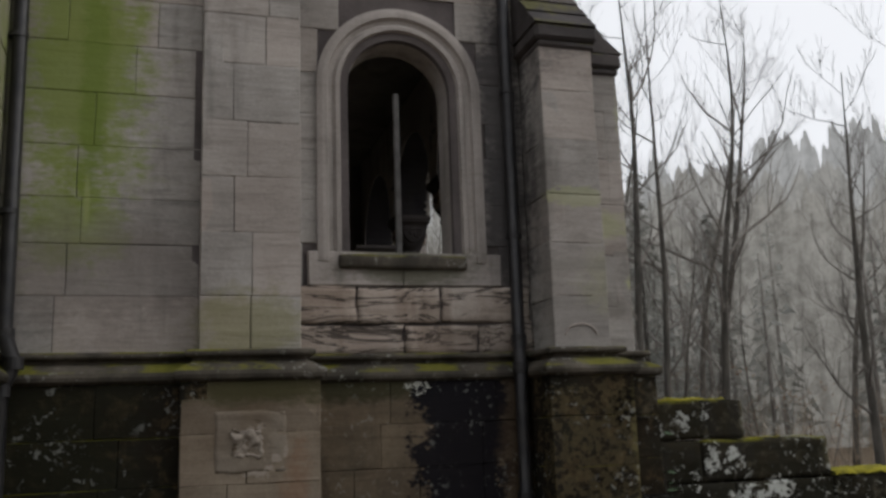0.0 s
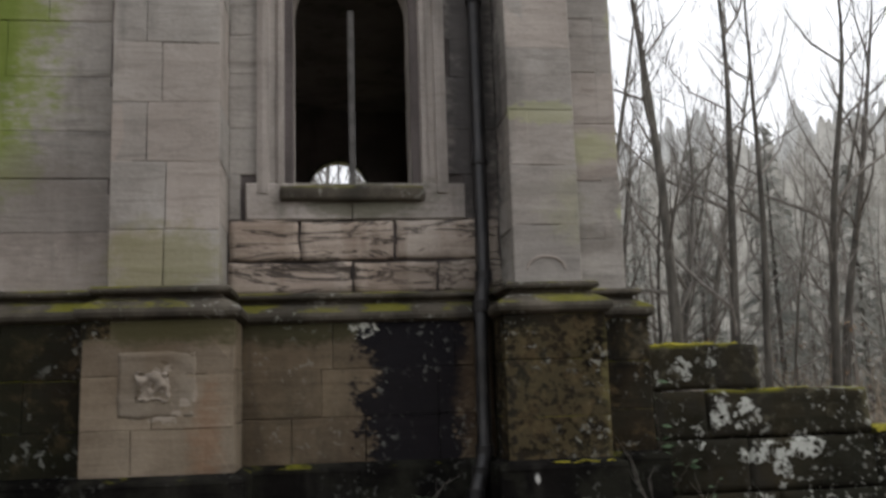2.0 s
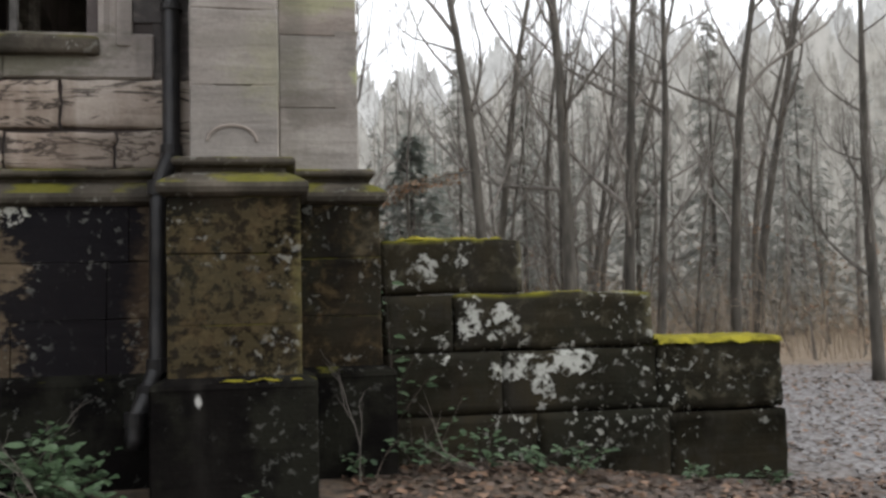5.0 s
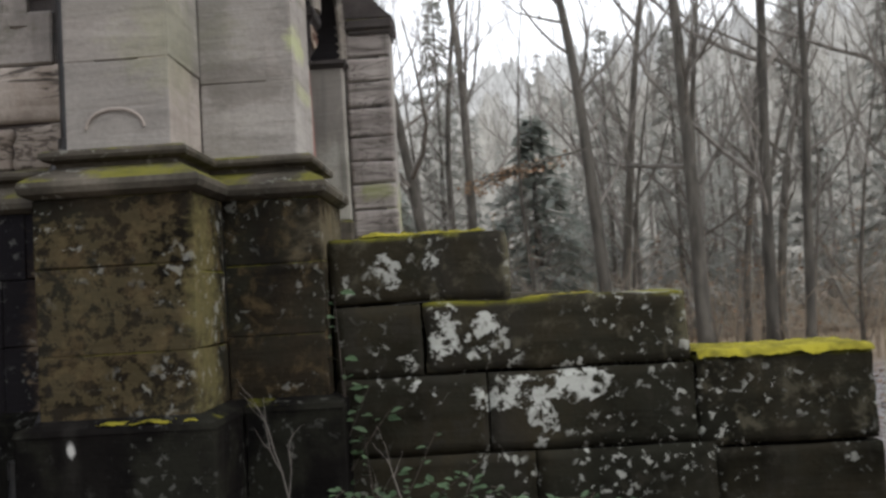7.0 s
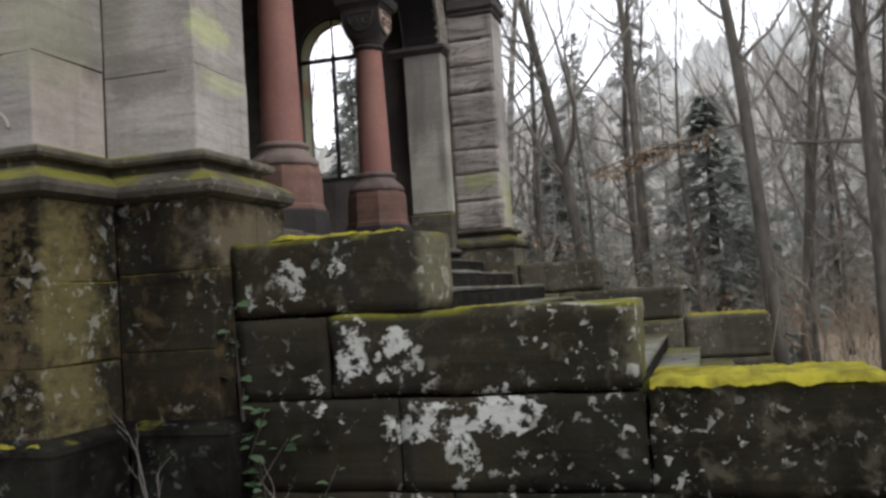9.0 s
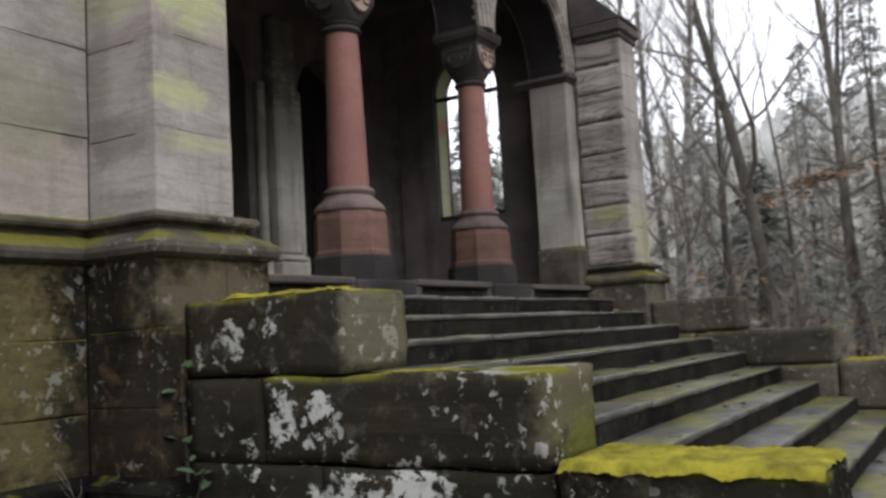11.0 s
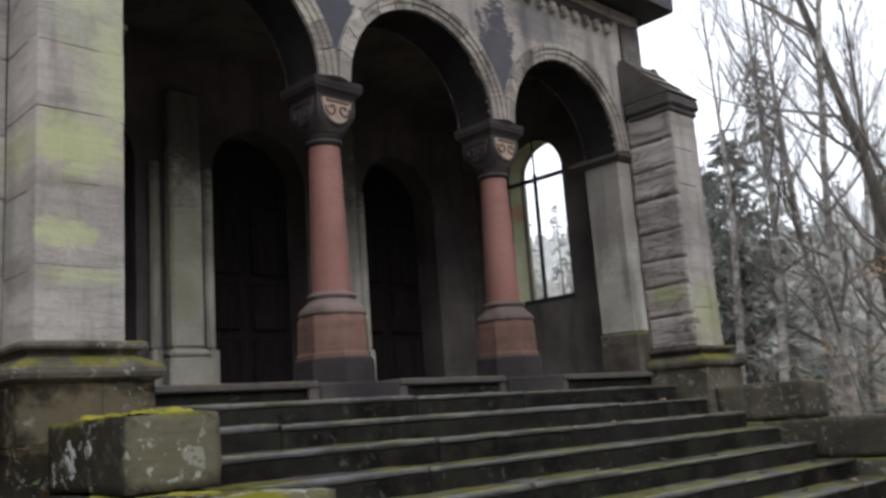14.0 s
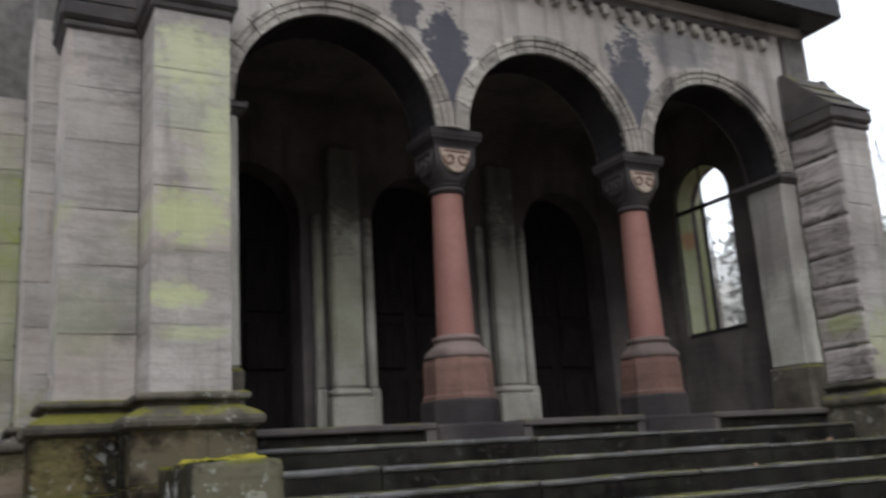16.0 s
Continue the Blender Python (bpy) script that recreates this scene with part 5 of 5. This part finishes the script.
def beech_branch():
    """A low bough that has kept its withered leaves."""
    rg = random.Random(14)
    bb = thing("beech_branch", (3.1, 11.0, 3.9), "drooping beech bough with rusty withered leaves", "branch")
    sv, sf, lv, lf = [], [], [], []
    end = Vector((-2.4, -0.6, -0.75))
    for k in range(7):
        a = end * rg.uniform(0.1, 0.6)
        b = a + end * rg.uniform(0.25, 0.45) + Vector((0, rg.uniform(-0.4, 0.4), rg.uniform(-0.15, 0.3)))
        if k == 0:
            a, b = Vector((0, 0, 0)), end
        c, g = tube([a, a.lerp(b, 0.5) + Vector((0, 0, 0.1)), b], [0.02, 0.013, 0.005], 4)
        sf += [tuple(e + len(sv) for e in q) for q in g]
        sv += c
        for _ in range(46):
            p = a.lerp(b, rg.uniform(0.15, 1)) + Vector((rg.uniform(-1, 1), rg.uniform(-1, 1), rg.uniform(-1, 1))) * 0.1
            q = [Vector((rg.uniform(-1, 1), rg.uniform(-1, 1), rg.uniform(-1, 1))) * 0.05 for _ in range(2)]
            j = len(lv)
            lv += [p, p + q[0], p + q[0] + q[1], p + q[1]]
            lf.append((j, j + 1, j + 2, j + 3))
    mesh_of("bough", sv, sf, bark, bb)
    tagged(mesh_of("leaves", lv, lf, rusty, bb), kind="stuff")


beech_branch()

# ---- downpipes ----


def downpipe(path, label):
    dp = thing("downpipe", label=label, category="downpipe", group="downpipes")
    pts = []
    for a, b in zip(path, path[1:]):
        a, b = Vector(a), Vector(b)
        n = max(1, int((b - a).length / 0.05)) if (b - a).length < 0.6 else 2
        pts += [a.lerp(b, i / n) for i in range(n)]
    pts.append(Vector(path[-1]))
    v, f = tube(pts, [0.058] * len(pts), 16)
    mesh_of("pipe", v, f, iron, dp, smooth=True)
    for p in path[1:-1]:
        v, f = tube([Vector(p) + Vector((0, 0, 0.045)), Vector(p) - Vector((0, 0, 0.045))], [0.073, 0.073], 16)
        mesh_of("socket", v, f, iron, dp, smooth=False)
    x, y, z = path[0]
    zz = 3.4
    while zz < 6.5:
        v, f = tube([(x, y, zz - 0.02), (x, y, zz + 0.02)], [0.073, 0.073], 16)
        mesh_of("bracket", v, f, iron, dp)
        block("lug", (x - 0.03, y, zz - 0.015), (x + 0.03, y + 0.12, zz + 0.015), iron, dp, c=0.004, jit=0)
        zz += 1.45
    return dp


downpipe([(-1.395, 0.035, 6.72), (-1.40, 0.03, 2.42), (-1.46, -0.13, 2.16), (-1.47, -0.135, 1.02), (-1.52, -0.20, 0.86), (-1.58, -0.30, 0.70), (-1.59, -0.32, 0.52)],
         "black cast-iron downpipe bent round the string course")
downpipe([(-5.72, -0.39, 6.72), (-5.70, -0.39, 2.45), (-5.60, -0.56, 2.22), (-5.68, -0.57, 2.02), (-5.68, -0.55, 0.4)], "black cast-iron downpipe bent round the string course")


# ---- small relief: the blind arch on the buttress foot, the boss on the pilaster plinth ----
v, f = tube([(-0.975 + 0.15 * math.cos(math.pi * i / 14), -0.424, 2.42 + 0.10 * math.sin(math.pi * i / 14)) for i in range(15)], [0.010] * 15, 6)
mesh_of("relief_arch", v, f, ashlar, wall_south)
worn("carved_panel", (-4.17, -0.642, 1.36), (-3.62, -0.60, 1.83), carved_stone, wall_south, c=0.012, amp=0.016, step=0.035, freq=7, beds=0.2, label="weathered pale carved panel")
worn("boss", (-4.06, -0.665, 1.48), (-3.80, -0.60, 1.70), pale_plinth, wall_south, c=0.03, amp=0.05, step=0.018, freq=13, beds=0.1, label="crumbling carved boss")


# ---- moss on the stair wall and ledges ----


def moss_pad(x0, x1, y0, y1, z, thick, cover, seed, lip=0.0):
    """A cushion of moss with a ragged outline, lying on a stone; lip: how far it hangs over the front."""
    step = 0.014
    nx, ny = max(3, int((x1 - x0) / step)), max(3, int((y1 - y0) / step))
    off = Vector((seed * 3.7, seed * 1.3, 0))
    v, f, ids = [], [], {}
    for j in range(ny + 1):
        for i in range(nx + 1):
            x, y = x0 + (x1 - x0) * i / nx, y0 + (y1 - y0) * j / ny
            e = min(i, nx - i) * step / 0.07
            if not lip:
                e = min(e, j * step / 0.07)
            e = min(1.0, e, (ny - j) * step / 0.07)
            q = Vector((x, y, 0))
            m = cover + 0.5 * noise.noise(q * 4.5 + off) + 0.25 * noise.noise(q * 13 + off) - 0.55 * (1 - e)
            if m > 0:
                h = thick * min(1.0, m * 2.2) * (0.75 + 0.3 * noise.noise(q * 9 + off)) + 0.010 * noise.noise(q * 55 + off) * min(1.0, m * 3)
                zz = z + max(0.002, h)
                if lip and y < y0 + lip:
                    zz -= (1 - (y - y0) / lip) ** 2 * 0.05 * (0.6 + 0.8 * abs(noise.noise(q * 7 + off)))
                ids[i, j] = len(v)
                v.append((x, y, zz))
    for j in range(ny):
        for i in range(nx):
            k = [(i, j), (i + 1, j), (i + 1, j + 1), (i, j + 1)]
            if all(q in ids for q in k):
                f.append(tuple(ids[q] for q in k))
    link = list(range(len(v)))                  # keep the largest unbroken cushion

    def root(a):
        while link[a] != a:
            link[a] = link[link[a]]
            a = link[a]
        return a

    for q in f:
        for e in q[1:]:
            link[root(e)] = root(q[0])
    sizes = {}
    for q in f:
        sizes[root(q[0])] = sizes.get(root(q[0]), 0) + 1
    best = max(sizes, key=sizes.get)
    f = [q for q in f if root(q[0]) == best]
    keep = {e: i for i, e in enumerate(sorted({e for q in f for e in q}))}
    ob = mesh_of("moss", [v[e] for e in keep], [tuple(keep[e] for e in q) for q in f], moss_mat, smooth=True)
    return tagged(ob, "yellow-green moss cushion on a stone ledge", "moss", "moss cushions")


moss_pad(2.03, 3.0, 0.135, 0.665, 1.042, 0.045, 0.75, 1, 0.05)
moss_pad(0.1, 0.92, 0.20, 0.55, 1.822, 0.035, 0.30, 2)
moss_pad(0.35, 0.80, 0.40, 0.67, 1.822, 0.05, 0.45, 3)
moss_pad(1.04, 1.55, 0.17, 0.45, 1.425, 0.03, 0.28, 4)
moss_pad(-1.05, -0.46, -0.635, -0.54, 0.935, 0.03, 0.42, 5)
moss_pad(2.03, 2.98, 2 * MID - 0.66, 2 * MID - 0.17, 1.042, 0.03, 0.4, 6)
moss_pad(-1.2, -0.6, -0.555, -0.46, 2.145, 0.02, 0.30, 7)
moss_pad(-0.10, 0.01, 0.05, 0.80, 2.14, 0.02, 0.32, 8)


# ---- plants at the foot of the walls ----


def leafy(name, seed, stems, leaf, label, leaves=16, droop=0.3):
    """A low plant: arching stems with pointed leaves set along them."""
    rg = random.Random(seed)
    pl = thing(name, stems[0][0], label, "plant")
    base = Vector(stems[0][0])
    lv, lf = [], []
    for a, b in stems:
        a, b = Vector(a), Vector(b)
        mid = a.lerp(b, 0.5) + Vector((0, 0, (b - a).length * droop))
        pts = [((1 - t) ** 2) * a + 2 * t * (1 - t) * mid + t * t * b for t in [i / 7 for i in range(8)]]
        c, g = tube([p - base for p in pts], [0.006 * (1 - 0.08 * i) for i in range(8)], 4)
        mesh_of("stem", c, g, bramble_stem, pl)
        for _ in range(leaves):
            i = rg.randrange(1, 7)
            p = pts[i].lerp(pts[i + 1], rg.random()) - base
            ang = rg.uniform(0, 2 * math.pi)
            d = Vector((math.cos(ang), math.sin(ang) - 0.35, rg.uniform(-0.25, 0.5))).normalized()
            w = d.cross(Vector((0, 0, 1)) + Vector((rg.uniform(-0.5, 0.5), -0.4, 0))).normalized()
            n = w.cross(d)
            s = leaf * rg.uniform(0.6, 1.25)
            o = p + d * s * 0.4
            k = len(lv)
            lv += [o, o + d * s * 0.35 + w * s * 0.33 + n * s * 0.06, o + d * s * 0.75 + w * s * 0.24 + n * s * 0.04, o + d * s * 1.1 - n * s * 0.08,
                   o + d * s * 0.75 - w * s * 0.24 + n * s * 0.04, o + d * s * 0.35 - w * s * 0.33 + n * s * 0.06, o + d * s * 0.5]
            lf += [(k, k + 1, k + 6), (k + 1, k + 2, k + 6), (k + 2, k + 3, k + 6), (k + 3, k + 4, k + 6), (k + 4, k + 5, k + 6), (k + 5, k, k + 6)]
    tagged(mesh_of("leaves", lv, lf, ivy_leaf, pl), kind="stuff")
    return pl


pr = random.Random(21)


def clump(name, x, y, n, reach, tall, leaf, label, leaves):
    z = ground_z(x, y)
    stems = []
    for _ in range(n):
        a, r = pr.uniform(0, 6.28), reach * pr.uniform(0.5, 1.1)
        sx, sy = x + pr.uniform(-0.1, 0.1), y + pr.uniform(-0.08, 0.08)
        ex, ey = sx + r * math.cos(a), min(sy + r * 0.7 * math.sin(a), y + 0.18)
        stems.append(((sx, sy, z - 0.02), (ex, ey, ground_z(ex, ey) + tall * pr.uniform(0.25, 1.0))))
    return leafy(name, pr.random(), stems, leaf, label, leaves)


for x, y, n, reach, tall in ((-3.9, -1.0, 8, 0.5, 0.5), (-3.3, -0.75, 9, 0.5, 0.55), (-2.9, -0.9, 8, 0.45, 0.35), (-2.3, -0.55, 8, 0.45, 0.5), (-1.95, -0.6, 9, 0.4, 0.55), (-1.75, -0.8, 6, 0.35, 0.35), (-4.6, -1.0, 7, 0.5, 0.5)):
    clump("bramble", x, y, n, reach, tall, 0.078, "green bramble growing at the foot of the wall", 20)
for x, y, n, reach, tall in ((0.25, -0.05, 5, 0.3, 0.35), (0.6, -0.12, 6, 0.35, 0.3), (1.0, -0.15, 7, 0.4, 0.22), (1.3, -0.1, 6, 0.3, 0.22), (2.2, -0.08, 4, 0.25, 0.15), (2.8, 0.0, 4, 0.2, 0.12), (-0.75, -0.85, 5, 0.25, 0.12), (-0.15, -0.2, 4, 0.25, 0.3)):
    clump("ivy_clump", x, y, n, reach, tall, 0.055, "small green ivy on the leafy ground", 9)
leafy("ivy", 5, [((0.04, 0.10, 0.3), (0.06, 0.10, 1.1)), ((0.05, 0.10, 0.9), (0.02, 0.10, 1.55)), ((0.05, 0.09, 0.5), (0.3, 0.08, 0.85)), ((0.06, 0.09, 0.7), (0.2, 0.07, 1.0))], 0.075, "dark ivy climbing the joint of the stair wall", 9, 0.05)
leafy("ivy", 6, [((0.3, 0.10, 0.2), (0.55, 0.09, 0.72)), ((0.35, 0.10, 0.2), (0.8, 0.08, 0.55)), ((0.2, 0.09, 0.2), (0.15, 0.06, 0.75))], 0.05, "dark ivy climbing the foot of the stair wall", 10, 0.05)


def bare_twig(x, y, z, seed, size, tilt, label):
    rg = random.Random(seed)
    tw = thing("twig", (x, y, z), label, "twig", "bare twigs")
    v, f = [], []

    def go(p, d, ln, r, depth):
        pts, q = [p], p
        for _ in range(4):
            d = (d + Vector((rg.uniform(-1, 1), rg.uniform(-0.4, 0.4), rg.uniform(-0.4, 0.6))) * 0.25).normalized()
            q = q + d * ln / 4
            pts.append(q)
        c, g = tube(pts, [r, r * 0.85, r * 0.7, r * 0.55, r * 0.35], 4)
        f.extend(tuple(e + len(v) for e in h) for h in g)
        v.extend(c)
        if depth < 2:
            for i in (2, 3, 4):
                go(pts[i], d + Vector((rg.uniform(-1, 1), rg.uniform(-0.4, 0.4), rg.uniform(-0.2, 0.8))), ln * 0.5, r * 0.5, depth + 1)

    go(Vector((0, 0, 0)), Vector(tilt), size, 0.007, 0)
    mesh_of("branch", v, f, twig, tw)
    return tw


bare_twig(-0.2, -0.32, 0.2, 3, 0.55, (0.1, 0, 1), "bare twiggy shoot in front of the plinth")
bare_twig(-1.65, -0.9, 0.12, 4, 0.8, (-0.9, 0.25, 0.5), "fallen bare branch leaning on the wall")
bare_twig(-1.7, -0.95, 0.1, 8, 0.6, (-0.8, 0.2, 0.75), "fallen bare branch leaning on the wall")
bare_twig(-2.2, -0.5, 0.2, 9, 0.5, (0.2, 0.1, 1), "bare twiggy shoot in front of the plinth")
bare_twig(0.9, -0.2, 0.1, 12, 0.6, (-0.8, 0.1, 0.4), "bare twiggy shoot in front of the plinth")


# ---- fallen leaves ----
def fallen_leaves():
    rg = np.random.default_rng(4)
    v, f = [], []
    for k in range(19000):
        if k < 7000:
            x, y = rg.uniform(-5.5, 4.5), 0.1 - abs(rg.normal(0, 1.3))
        elif k < 16500:
            x, y = rg.uniform(2.8, 11), rg.uniform(-3, 9)
        else:
            x, y = rg.uniform(-0.3, 3.2), rg.uniform(Y0, Y1)
        if -0.5 < x < 3.06 and 0.13 < y < 2 * MID - 0.13:
            i = math.ceil((x + 0.02 - NOSE) / TREAD)
            if not (Y0 < y < Y1) or i > 10 or rg.random() < 0.93:
                continue
            z = 1.89 - RISE * i + 0.006
        elif y > 0.1 and x < 3.06:
            continue
        elif x < -0.3 and y > -0.75:
            continue
        else:
            z = ground_z(x, y) + 0.006
        s, a = rg.uniform(0.018, 0.052), rg.uniform(0, 6.28)
        c, d = math.cos(a) * s, math.sin(a) * s
        b = rg.uniform(-0.5, 0.9, 4) * s * 0.7
        q = len(v)
        v += [(x - c, y - d, z + max(0, b[0])), (x + d * 0.6, y - c * 0.6, z + max(0, b[1])), (x + c, y + d, z + max(0, b[2])), (x - d * 0.6, y + c * 0.6, z + max(0, b[3]))]
        f.append((q, q + 1, q + 2, q + 3))
    tagged(mesh_of("fallen_leaves", v, f, fallen), "brown wet dead leaves scattered on the ground", "leaves", kind="stuff")


fallen_leaves()
